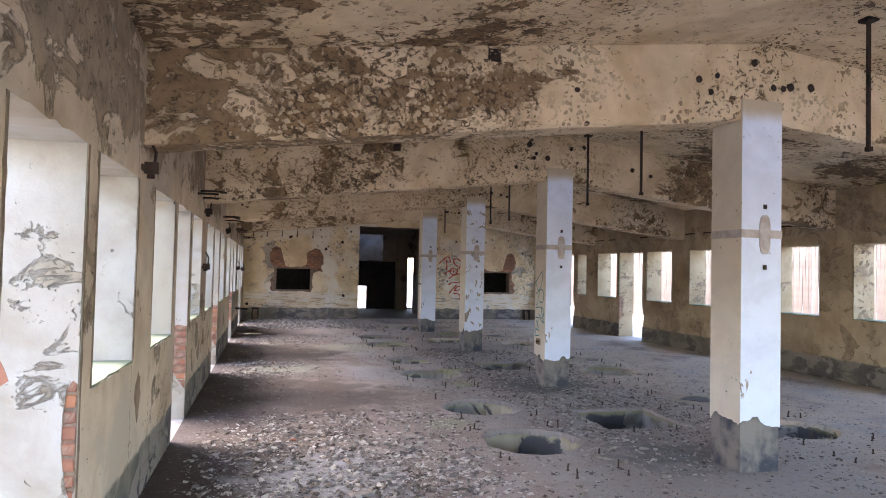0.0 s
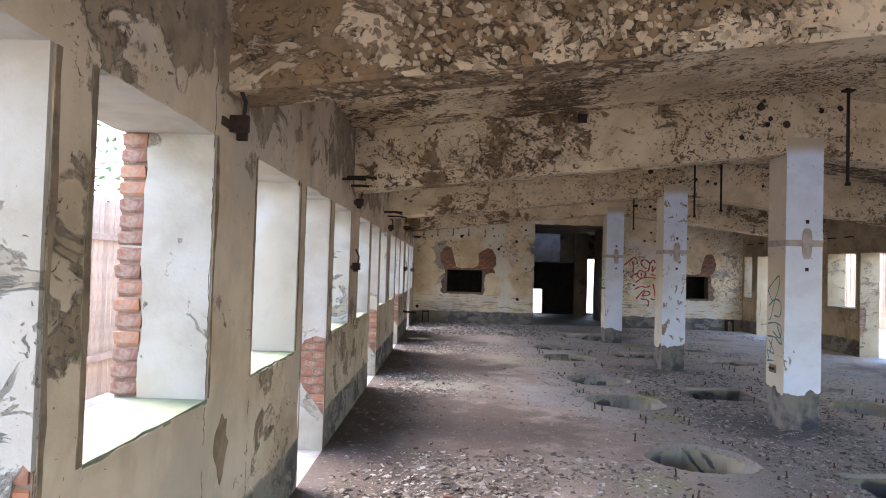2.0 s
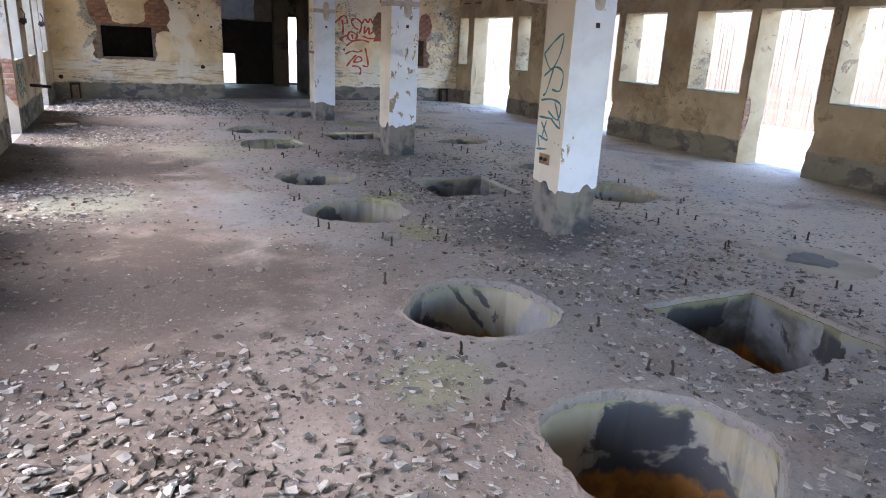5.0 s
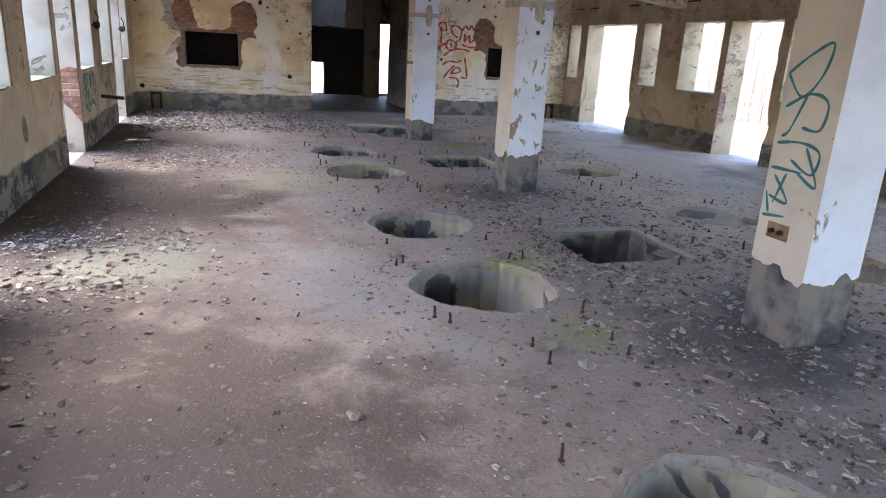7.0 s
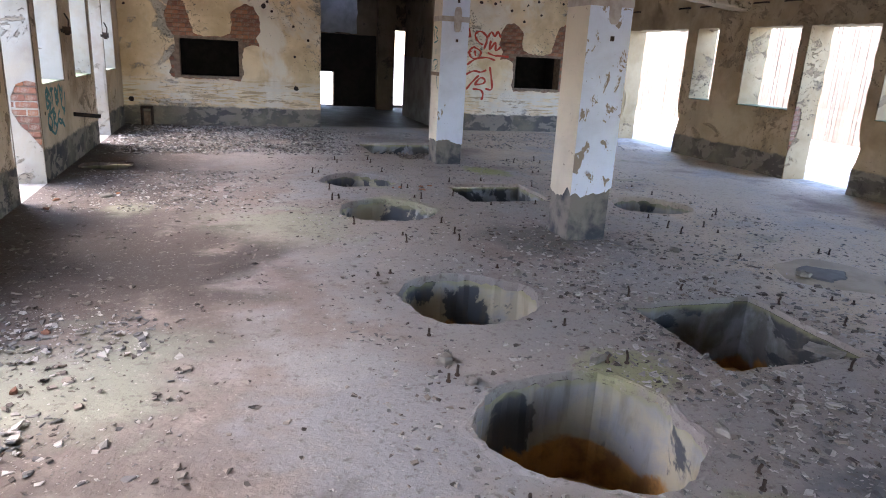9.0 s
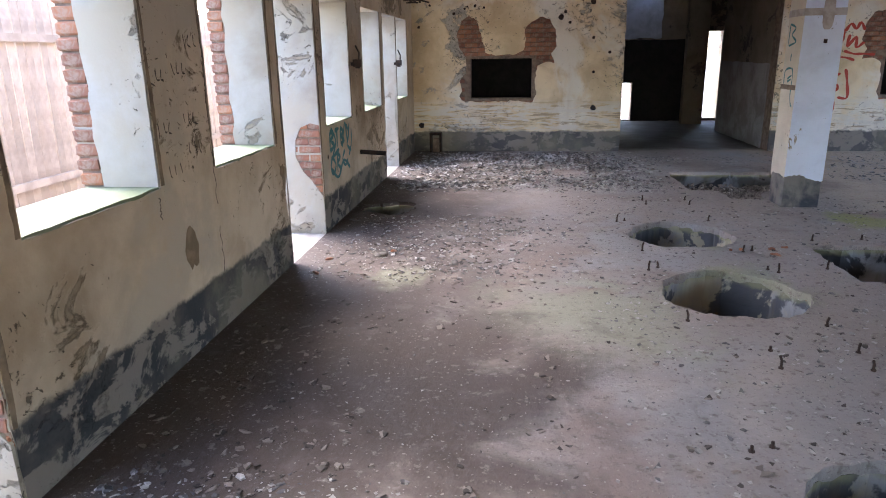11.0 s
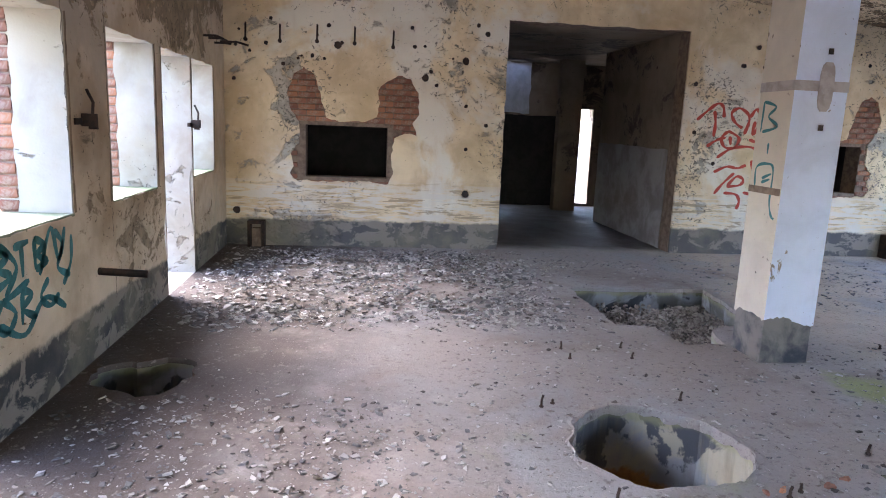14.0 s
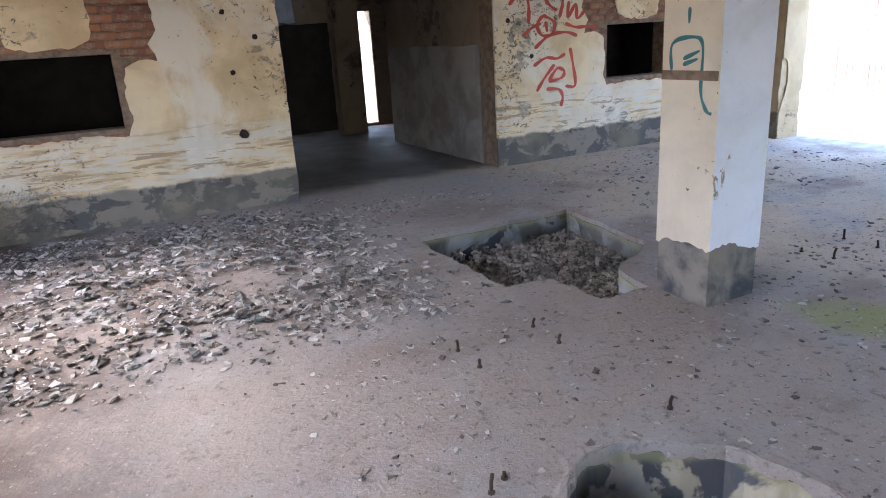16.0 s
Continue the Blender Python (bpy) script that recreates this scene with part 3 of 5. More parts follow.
# coats on the walls of the passage
M_PALE = simple("pale_passage_plaster", (0.50, 0.53, 0.58), (0.36, 0.38, 0.42), 3, 0.9)
M_GREYCOAT = simple("grey_passage_dado", (0.34, 0.33, 0.32), (0.22, 0.205, 0.19), 2.4, 0.9)
far = bpy.data.objects["wall_far"]
on_far = lambda u, w, d: (u, YF - 0.002 - d, w)
v, f, _ = sheet_data(rough_loop([(2.51, 1.98), (4.30, 1.98), (4.30, 3.05), (2.51, 3.05)], 0.12, 0.02, 61), [], on_far, 0.0, 0.012)
make("pale_coat", v, f, M_PALE, far)
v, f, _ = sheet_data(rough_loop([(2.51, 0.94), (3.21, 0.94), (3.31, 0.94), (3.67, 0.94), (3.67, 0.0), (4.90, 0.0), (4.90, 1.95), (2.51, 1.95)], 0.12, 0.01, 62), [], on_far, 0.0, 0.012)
make("black_dado", v, f, M_BLACK, far)
v, f, _ = sheet_data(rough_loop([(YE + 0.36, 0.0), (25.19, 0.0), (25.19, 1.46), (YE + 0.36, 1.44)], 0.15, 0.012, 64), [], lambda u, w, d: (DOOR_X1 + 0.003 - d, u, w), 0.0, 0.012)
make("grey_dado", v, f, M_GREYCOAT, bpy.data.objects["wall_passage_right"])

# open ground
gx = 400
v = [(-gx, -gx, -0.16), (gx, -gx, -0.16), (gx, gx, -0.16), (-gx, gx, -0.16)]
hole = [(WL - 0.3, YB), (WR + 0.3, YB), (WR + 0.3, YF + .2), (WL - .3, YF + .2)]
v, f, nf = sheet_data([(p[0], p[1]) for p in v], [hole], lambda a, b, w: (a, b, w), -0.10, -0.3)
tagged(make("ground", v, f, M_GROUND), "dry trodden earth around the building", "ground", kind="structure")


# ---- columns ----
def column(y):
    top = bpy.data.objects.new("column", None)
    scene.collection.objects.link(top)
    top.location = (XC, y, 0)
    tagged(top, "square concrete column, white and cream paint, bare foot", "column", group="columns along the hall")
    h, s = 0.19, 0.20
    ztop = RIDGE - DEEP + 0.16
    v, f = box_data(-h, h, -h, h, 0, 0.62)
    make("foot", v, f, M_COLB, top)
    # paint coat with an uneven lower edge
    n = 16
    rnd = random.Random(int(y * 7))
    rows = [[], []]
    loop = []
    for (ax, ay), (bx, by) in (((-s, -s), (s, -s)), ((s, -s), (s, s)), ((s, s), (-s, s)), ((-s, s), (-s, -s))):
        for i in range(n):
            t = i / n
            loop.append((ax + (bx - ax) * t, ay + (by - ay) * t))
    m = len(loop)
    vs = [(x, yy, (0.40 if y < 17 else 0.32) + (0.06 if y < 17 else 0.015) * max(0, math.sin(i * 0.42 + y)) ** 3 - 0.03 * math.sin(i * 0.23 + 2 * y) + rnd.uniform(-.008, .010)) for i, (x, yy) in enumerate(loop)] + [(x, yy, ztop) for x, yy in loop]
    fs = [(i, (i + 1) % m, m + (i + 1) % m, m + i) for i in range(m)]
    idx = [0 if i < n else 1 for i in range(m)]
    fs += [tuple(range(m, 2 * m))]
    idx += [1]
    c = make("shaft", vs, fs, None, top, mats=[M_COLF if 13 < y < 14 else M_COLW, M_COLC], index=idx)
    # worn band and oval plate
    v, f = box_data(-s - .004, s + .004, -s - .004, s + .004, 1.99, 2.06)
    make("band", v, f, M_BANDM, top)
    g = 14
    lp = [(0.03 + 0.055 * math.copysign(abs(math.cos(a)) ** .6, math.cos(a)), 2.02 + 0.17 * math.copysign(abs(math.sin(a)) ** .7, math.sin(a))) for a in [2 * math.pi * i / g for i in range(g)]]
    v, f, _ = sheet_data(lp, [], lambda u, w, d: (u, -s - d, w), -0.002, 0.009)
    make("plate", v, f, M_BANDM, top)
    for zz in (2.26, 1.74):
        v, f = box_data(0.015, 0.05, -s - 0.006, -s + .01, zz - .02, zz + .02)
        make("bolt_head", v, f, M_RUST, top)
    return top


M_BANDM = simple("worn_band", (0.48, 0.44, 0.41), (0.36, 0.31, 0.28), 9, 0.7)
for p in PIERS:
    column(p)


# ---- fences outside ----
def plank_mesh(h, seed, mat):
    rnd = random.Random(seed)
    vs, fs = [], []
    n = 8
    for i in range(n + 1):
        z = h * i / n
        b = 0.008 * math.sin(3 * i / n + seed)
        w = 0.055 + rnd.uniform(-.004, .004)
        vs += [(b - .011, -w, z), (b + .011, -w, z), (b + .011, w, z), (b - .011, w, z)]
    for i in range(n):
        for k in range(4):
            fs.append((i * 4 + k, i * 4 + (k + 1) % 4, i * 4 + 4 + (k + 1) % 4, i * 4 + 4 + k))
    fs += [(0, 1, 2, 3), (n * 4, n * 4 + 1, n * 4 + 2, n * 4 + 3)]
    me = bpy.data.meshes.new("plank")
    me.from_pydata(vs, [], fs)
    me.materials.append(mat)
    return me


def fence(x, y0, y1, h, seed, mat):
    top = new("plank_fence", None)
    top.location = (x, y0, -0.1)
    tagged(top, "tall pale weathered plank fence on bare ground", "fence", group="fences beside the hall")
    kinds = [plank_mesh(h + d, seed + i, mat) for i, d in enumerate((0, -.05, .06, -.02))]
    rnd = random.Random(seed)
    y = 0.0
    while y < y1 - y0:
        p = new("plank", rnd.choice(kinds))
        p.parent = top
        p.location = (rnd.uniform(-.008, .008), y, 0)
        p.rotation_euler = (rnd.uniform(-.006, .006), 0, rnd.uniform(-.08, .08))
        y += 0.122
    for z in (0.5, h - 0.5):
        v, f = box_data(0.02, 0.07, -0.1, y1 - y0 + 0.1, z - 0.04, z + 0.04)
        make("rail", v, f, mat, top)
    return top


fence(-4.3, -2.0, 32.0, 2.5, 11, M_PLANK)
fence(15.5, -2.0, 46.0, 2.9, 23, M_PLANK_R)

# ---- worn reveals with bricks ----
BRICK_H, BRICK_GAP = 0.064, 0.011


def brick_mesh(lx, ly, lz, seed):
    """A worn brick, lx by ly by lz, with chamfered and uneven edges."""
    rnd = random.Random(seed)
    c = 0.009
    vs, fs = [], []
    for z, inset in ((-lz / 2, c), (-lz / 2 + c, 0), (lz / 2 - c, 0), (lz / 2, c)):
        for sx, sy in ((-1, -1), (1, -1), (1, 1), (-1, 1)):
            vs.append((sx * (lx / 2 - inset) + rnd.uniform(-.006, .003), sy * (ly / 2 - inset) + rnd.uniform(-.004, .002), z + rnd.uniform(-.003, .003)))
    for r in range(3):
        for k in range(4):
            fs.append((r * 4 + k, r * 4 + (k + 1) % 4, r * 4 + 4 + (k + 1) % 4, r * 4 + 4 + k))
    fs += [(3, 2, 1, 0), (12, 13, 14, 15)]
    me = bpy.data.meshes.new("brick")
    me.from_pydata(vs, [], fs)
    me.materials.append(M_BRICK)
    return me


def in_loop(p, lp):
    hit = False
    for (ax, ay), (bx, by) in zip(lp, lp[1:] + lp[:1]):
        if (ay > p[1]) != (by > p[1]) and p[0] < (bx - ax) * (p[1] - ay) / (by - ay) + ax:
            hit = not hit
    return hit


def coat(name, parent, loop, holes, place, mat, t=0.02):
    v, f, _ = sheet_data(loop, holes, place, 0.0, t)
    return make(name, v, f, mat, parent)


BITE = [(-0.005, 0.34), (0.05, 0.40), (0.13, 0.50), (0.22, 0.58), (0.30, 0.72), (0.29, 0.88), (0.22, 1.00), (0.10, 1.04), (-0.005, 1.02)]
jamb_bricks = [brick_mesh(0.115, 0.030, BRICK_H, i) for i in range(4)]
half_bricks = [brick_mesh(0.100, 0.030, BRICK_H, 40 + i) for i in range(3)]
patch_bricks = [brick_mesh(0.205, 0.030, BRICK_H, 10 + i) for i in range(4)]


def dress_jamb(wall, x, out, kind, y, seed, bricks, mat, bite_size):
    """Limewash coat on the jamb at y that faces the walker, stopping short of the outer brick edge."""
    rnd = random.Random(seed)
    z0, z1 = (SILL + 0.012, HEAD) if kind == "w" else (0.0, HEAD)
    place = lambda d, z, w: (x + out * d, y - 0.004 - w, z)
    edge = 0.31 if bricks else THICK - 0.012
    left = [(edge + rnd.uniform(-.012, .012) - (0.04 if kind == "d" and 0.1 < t < 0.25 else 0), z1 + (z0 - z1) * (1 - t)) for t in [i / 14 for i in range(15)]]
    if kind == "d":
        s = bite_size * rnd.uniform(0.8, 1.0)
        lo = rnd.uniform(-0.06, 0.06)
        bite = [(max(d * s, 0.0), z + lo) for d, z in BITE]
        loop = [(0.0, z0)] + left + [(0.0, z1)] + bite[::-1]
    else:
        loop = [(0.0, z0)] + left + [(0.0, z1)]
    coat("jamb_coat", wall, loop, [], place, mat, 0.016)
    if kind == "d" and y < 20:
        coat("mortar_bed", wall, [(max(d, 0.003), z) for d, z in bite], [], lambda d, z, w: (x + out * d, y - 0.001 - w, z), M_MORTAR, 0.003)
    if kind == "d" and out < 0 and y < 5:
        spot = rough_loop([(0.29, 1.10), (0.35, 1.03), (THICK - .006, 1.02), (THICK - .006, 1.34), (0.385, 1.30), (0.33, 1.20)], 0.03, 0.016, seed)
        coat("bared_brick", wall, spot, [], lambda d, z, w: (x + out * d, y - 0.019 - w, z), M_BRICK, 0.003)
    if bricks:
        coat("mortar_bed", wall, [(edge - .02, z0), (THICK - .002, z0), (THICK - .002, z1), (edge - .02, z1)], [], lambda d, z, w: (x + out * d, y - 0.001 - w, z), M_MORTAR, 0.003)
        z = z0 + 0.04
        k = 0
        while z < z1:
            b = new("brick", jamb_bricks[k % 4])
            b.parent = wall
            b.location = (x + out * (edge + 0.055 + (0.004 if k % 2 else 0) + rnd.uniform(-.005, .005)), y - 0.002 + rnd.uniform(-.003, .003), z)
            z += BRICK_H + BRICK_GAP
            k += 1
    if kind == "d" and y < 20:
        lo, hi = min(z for _, z in bite), max(z for _, z in bite)
        for r in range(-1, 12):
            z = lo + r * (BRICK_H + BRICK_GAP)
            row = [(0.056, half_bricks), (0.219, patch_bricks)] if r % 2 else [(0.108, patch_bricks), (0.325, patch_bricks)]
            for d, kinds in row:
                reach = 0.05 if kinds is half_bricks else 0.1
                if any(in_loop((d + e * reach, z + q), bite) for e in (-.9, 0, .9) for q in (-.025, .025)):
                    b = new("brick", rnd.choice(kinds))
                    b.parent = wall
                    b.location = (x + out * d, y + 0.004 + rnd.uniform(-.004, .002), z)


for x, out in ((WL, -1), (WR, 1)):
    for k, j, kind, a, b in openings(out):
        p = ([YB] + PIERS)[k]
        if out > 0:
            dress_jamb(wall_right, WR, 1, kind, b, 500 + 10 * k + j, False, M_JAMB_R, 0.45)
        elif p >= 1.0:
            dress_jamb(wall_left, WL, -1, kind, b, 10 * k + j, kind == "w", M_REVEAL, 0.12 if p > 17 else 0.26 if p < 2 else 1.0)
        if kind == "w":
            n = 12
            rnd = random.Random(17 * k + j)
            front = [(0.004 * out * -1 + out * rnd.uniform(0, .02), a + (b - a) * i / n) for i in range(n + 1)]
            loop = [(x + dx, yy) for dx, yy in front] + [(x + out * (THICK - 0.02), b), (x + out * (THICK - 0.02), a)]
            v, f, _ = sheet_data(loop, [], lambda u, w, d: (u, w, d), SILL - 0.008, SILL + 0.010)
            tagged(make("window_sill", v, f, M_SILL), "pale mossy plaster window sill", "sill", kind="structure")

# ---- bricks bared round the hatches of the end wall ----
wall_bricks = [brick_mesh(0.212, 0.030, BRICK_H, 30 + i) for i in range(5)]
for lp, (ha, hb, hc, hd) in ((PATCH, HATCHES[0]), (mirror(PATCH), HATCHES[1])):
    xs = [p[0] for p in lp]
    rnd = random.Random(9)
    for r in range(30):
        z = 0.62 + r * (BRICK_H + BRICK_GAP)
        x = min(xs) - 0.2 + (0.11 if r % 2 else 0)
        while x < max(xs) + 0.2:
            near = any(in_loop((x + dx, z + dz), lp) for dx in (-.1, 0, .1) for dz in (-.03, .03))
            free = x + 0.106 < ha or x - 0.106 > hb or z + 0.03 < hc or z - 0.03 > hd
            if near and free:
                b = new("brick", rnd.choice(wall_bricks))
                b.parent = wall_end
                b.location = (x, YE + 0.026 + rnd.uniform(-.003, .004), z)
            x += 0.223

# ---- brown strips painting bare plaster and arris shade along the window side's openings ----
M_ARRIS = simple("bare_shaded_arris", (0.27, 0.205, 0.135), (0.15, 0.11, 0.075), 7, 0.95)
for k, j, kind, a, b in openings(-1):
    z0 = SILL + 0.012 if kind == "w" else 0.34
    rnd = random.Random(900 + 10 * k + j)
    for edge, side in ((a, -1), (b, 1)):
        zs = [z0 + (HEAD - z0) * q / 22 for q in range(23)]
        wide = [0.016 + 0.030 * max(0.0, noise.noise((edge * 3, z * 2.3, 4.0)) + 0.25) + rnd.uniform(-.004, .006) for z in zs]
        lp = [(edge + side * 0.007, z) for z in zs] + [(edge + side * (0.007 + w), z) for z, w in reversed(list(zip(zs, wide)))]
        coat("bare_edge", wall_left, lp, [], lambda u, z, w: (WL + w, u, z), M_ARRIS, 0.003)

# ---- hanging rods, stubs and other ironwork ----
def tube(pts, r, n=8):
    """Verts and faces of a rod along a line of points."""
    vs, fs = [], []
    for i, p in enumerate(pts):
        p = Vector(p)
        d = (Vector(pts[min(i + 1, len(pts) - 1)]) - Vector(pts[max(i - 1, 0)])).normalized()
        a = d.orthogonal().normalized()
        c = d.cross(a)
        vs += [tuple(p + r * (math.cos(t) * a + math.sin(t) * c)) for t in [2 * math.pi * k / n for k in range(n)]]
    for i in range(len(pts) - 1):
        for k in range(n):
            fs.append((i * n + k, i * n + (k + 1) % n, (i + 1) * n + (k + 1) % n, (i + 1) * n + k))
    fs += [tuple(range(n)), tuple(range((len(pts) - 1) * n, len(pts) * n))]
    return vs, fs


for i, y in enumerate((4.25, 7.48, 8.92, 12.2, 13.32, 17.1)):
    zt = roofz(4.24)
    v, f = tube([(4.24, y, zt + 0.01), (4.24, y, 3.2), (4.245, y + .004, 2.64)], 0.017)
    ob = tagged(make("hanging_rod", v, f, M_RUST), "rusty steel rod hanging from the ceiling", "rod", group="hanging rods")
    h = Heap()
    h.add(*box_data(4.19, 4.29, y - .05, y + .05, zt - 0.02, zt + 0.01))
    h.add(*box_data(4.225, 4.265, y - .02, y + .02, 2.63, 2.665))
    make("end_plate", h.v, h.f, M_RUST, ob)

rnd = random.Random(4)
for p in PIERS[2:] + [YE - 0.1]:
    for k in range(4):
        y = p - 0.95 + 0.28 * k + rnd.uniform(-.05, .05)
        z = 2.50 + 0.03 * (k % 2) + rnd.uniform(-.02, .02)
        L = rnd.uniform(0.16, 0.34)
        v, f = tube([(WL - 0.03, y, z), (WL + L * .6, y + .01, z + .004), (WL + L, y + rnd.uniform(-.03, .06), z - rnd.uniform(0, .03))], 0.013)
        tagged(make("pipe_stub", v, f, M_RUST), "cut rusty pipe stub sticking out of the wall", "pipe", group="pipe stubs on the walls")
    if p < 21:
        # dark rods in place of the horizontal slots in the right wall
        for dy in (0.75, 1.35, 2.95, 3.6):
            v, f = tube([(WR + 0.004, p + dy, 2.575), (WR - 0.02, p + dy + 0.05, 2.58), (WR - 0.02, p + dy + 0.30, 2.578), (WR + .004, p + dy + 0.34, 2.575)], 0.014)
            tagged(make("cable_clamp", v, f, M_RUST), "thin dark rod standing in for a slot in the wall", "strap", group="iron straps on the wall")


def bracket(y, z):
    h = Heap()
    h.add(*box_data(WL - 0.01, WL + 0.012, y - 0.16, y + 0.18, z - 0.02, z + 0.02))
    h.add(*box_data(WL, WL + 0.09, y - 0.05, y - 0.02, z - 0.03, z + 0.05))
    h.add(*tube([(WL + .06, y - .035, z), (WL + .07, y - .03, z + .12), (WL + .03, y - .02, z + .2)], 0.010))
    h.add(*box_data(WL, WL + 0.05, y + 0.06, y + 0.09, z - 0.05, z + 0.03))
    return tagged(make("wall_bracket", h.v, h.f, M_RUST), "dark rusty iron bracket bolted to the wall", "bracket", group="wall brackets")


for y, z in ((5.12, 2.30), (9.3, 1.62), (13.45, 2.3), (17.62, 1.58), (17.6, 2.55), (9.4, 2.34), (20.33, 1.55)):
    bracket(y, z)
v, f = tube([(WL - 0.02, 17.72, 0.58), (WL + 0.30, 17.78, 0.55)], 0.026, 10)
tagged(make("wall_pipe", v, f, M_RUST), "short rusty pipe end jutting from the wall", "pipe")


def knob(name, at, nrm, r, deep, label, cat, group, seed):
    """A small uneven iron disc set on a face, in place of a dark hole."""
    rnd = random.Random(seed)
    n = Vector(nrm)
    a = n.orthogonal().normalized()
    c = n.cross(a)
    k = 9
    vs, fs = [], []
    for lvl, s in ((-0.004, 1.0), (deep * .6, 1.0), (deep, 0.6)):
        vs += [tuple(Vector(at) + n * lvl + (a * math.cos(t) + c * math.sin(t)) * r * s * rnd.uniform(.8, 1.15)) for t in [6.283 * i / k for i in range(k)]]
    for l in range(2):
        for i in range(k):
            fs.append((l * k + i, l * k + (i + 1) % k, (l + 1) * k + (i + 1) % k, (l + 1) * k + i))
    fs += [tuple(range(2 * k, 3 * k)), tuple(range(k))]
    return tagged(make(name, vs, fs, M_RUST), label, cat, group=group)


rnd = random.Random(12)
for p in PIERS:
    for i in range(9):
        x = XC + rnd.choice((-1, 1)) * rnd.uniform(0.05, 0.75) * (1 if i < 6 else 3)
        z = RIDGE - DEEP + rnd.uniform(0.22, 0.55) - abs(x - XC) * 0.11
        knob("anchor_plug", (x, p - 0.18, z), (0, -1, 0), rnd.uniform(.022, .045), .012, "dark rusty disc standing in for a bolt hole in the beam", "anchor", "anchor plugs", i)
    # dark raised plate in place of the square hole in the beam
    h = Heap()
    h.add(*box_data(1.45, 1.55, p - 0.186, p - 0.17, 3.28, 3.38))
    h.add(*box_data(1.47, 1.53, p - 0.190, p - 0.186, 3.30, 3.36))
    tagged(make("conduit_box", h.v, h.f, M_RUST), "dark plate standing in for a square hole in the beam", "box", group="conduit boxes")

for i, (x, z) in enumerate(((-0.72, 2.72), (-0.30, 2.72), (0.16, 2.74), (0.63, 2.74), (1.12, 2.72))):
    h = Heap()
    h.add(*tube([(x, YE + .005, z - .10), (x, YE - .02, z - .09), (x + .004, YE - .022, z + .08), (x, YE + .005, z + .09)], 0.012))
    h.add(*tube([(x, YE + .004, z - .11), (x, YE - .026, z - .11)], 0.026))
    tagged(make("wall_hook", h.v, h.f, M_RUST), "dark iron hook bar on the plaster", "hook", group="hooks on the end wall")
SPOTS = ((-0.47, 2.58), (0.42, 2.60), (1.36, 2.86), (1.40, 2.63), (1.55, 2.25), (1.70, 2.16), (1.62, 2.33), (2.07, 2.48), (2.10, 1.91), (2.12, 1.35), (2.14, 0.75), (2.38, 1.67), (-0.87, 2.13), (-0.86, 0.46))
for i, (x, z) in enumerate(SPOTS):
    knob("wall_hole_disc", (x, YE, z), (0, -1, 0), 0.026 + 0.022 * (i % 3 == 1), .010, "dark disc standing in for a hole in the plaster", "plug", "plugs in the end wall", 40 + i)
for i, (x, z) in enumerate(((5.25, 2.35), (5.3, 1.70), (5.62, 1.28), (6.6, 2.5), (7.2, 2.72), (8.3, 2.3), (5.9, 2.62), (6.9, 2.3))):
    knob("wall_hole_disc", (x, YE, z), (0, -1, 0), 0.03, .010, "dark disc standing in for a hole in the plaster", "plug", "plugs in the end wall", 80 + i)


rnd = random.Random(71)
for i in range(26):
    x = rnd.uniform(-0.9, 2.4) if i < 16 else rnd.uniform(5.3, 8.6)
    knob("wall_hole_disc", (x, YE, rnd.uniform(2.32, 2.95)), (0, -1, 0), rnd.uniform(.014, .034), .008, "dark disc standing in for a hole in the plaster", "plug", "plugs in the end wall", 120 + i)


def foot_box(x):
    h = Heap()
    for a, b, c, d in ((0, .21, .30, .34), (0, .035, 0, .30), (.175, .21, 0, .30)):
        h.add(*box_data(x + a, x + b, YE - 0.16, YE - 0.005, c, d))
    ob = tagged(make("iron_bracket_box", h.v, h.f, M_RUST), "low iron frame box standing against the wall", "bracket", group="iron boxes at the wall foot")
    v, f = box_data(x + .05, x + .16, YE - 0.12, YE - 0.012, 0.0, 0.24)
    make("block", v, f, M_MORTAR, ob)


foot_box(-0.70)
foot_box(8.35)

# ---- anchor bolts in the floor ----
def bolt_mesh(h, lean, seed):
    h_ = Heap()
    h_.add(*tube([(0, 0, -.01), (0, 0, h * .6), (lean, lean * .4, h)], 0.0075, 7))
    h_.add(*tube([(0, 0, 0.0), (0, 0, 0.008)], 0.014, 6))
    me = bpy.data.meshes.new("floor_bolt")
    me.from_pydata(h_.v, [], h_.f)
    me.materials.append(M_RUST)
    return me


BOLTS = [bolt_mesh(h, l, i) for i, (h, l) in enumerate(((.045, 0), (.06, .006), (.075, .010), (.03, .0), (.05, -.008)))]
PITS_ALL = [(x, y, r) for x, y, r in PITS_ROUND + PITS_FILLED]


def on_floor(x, y, gap=0.0):
    if any(math.hypot(x - a, y - b) < r + 0.03 + gap for a, b, r in PITS_ROUND):
        return False
    if any(a - gap < x < b + gap and c - gap < y < d + gap for a, b, c, d in PITS_RECT):
        return False
    if in_loop((x, y), PIT_RUBBLE) or math.hypot(x + .58, y - 17.3) < 0.38:
        return False
    if any(abs(x - XC) < 0.21 + gap and abs(y - p) < 0.21 + gap for p in PIERS):
        return False
    return True


rnd = random.Random(21)


def bolt(x, y):
    if not on_floor(x, y, 0.02) or y < 2.5:
        return
    b = new("floor_bolt", rnd.choice(BOLTS))
    b.location = (x + rnd.uniform(-.02, .02), y + rnd.uniform(-.02, .02), 0)
    b.rotation_euler = (0, 0, rnd.uniform(0, 6))
    tagged(b, "short rusty anchor bolt standing in the floor", "bolt", group="anchor bolts in the floor")


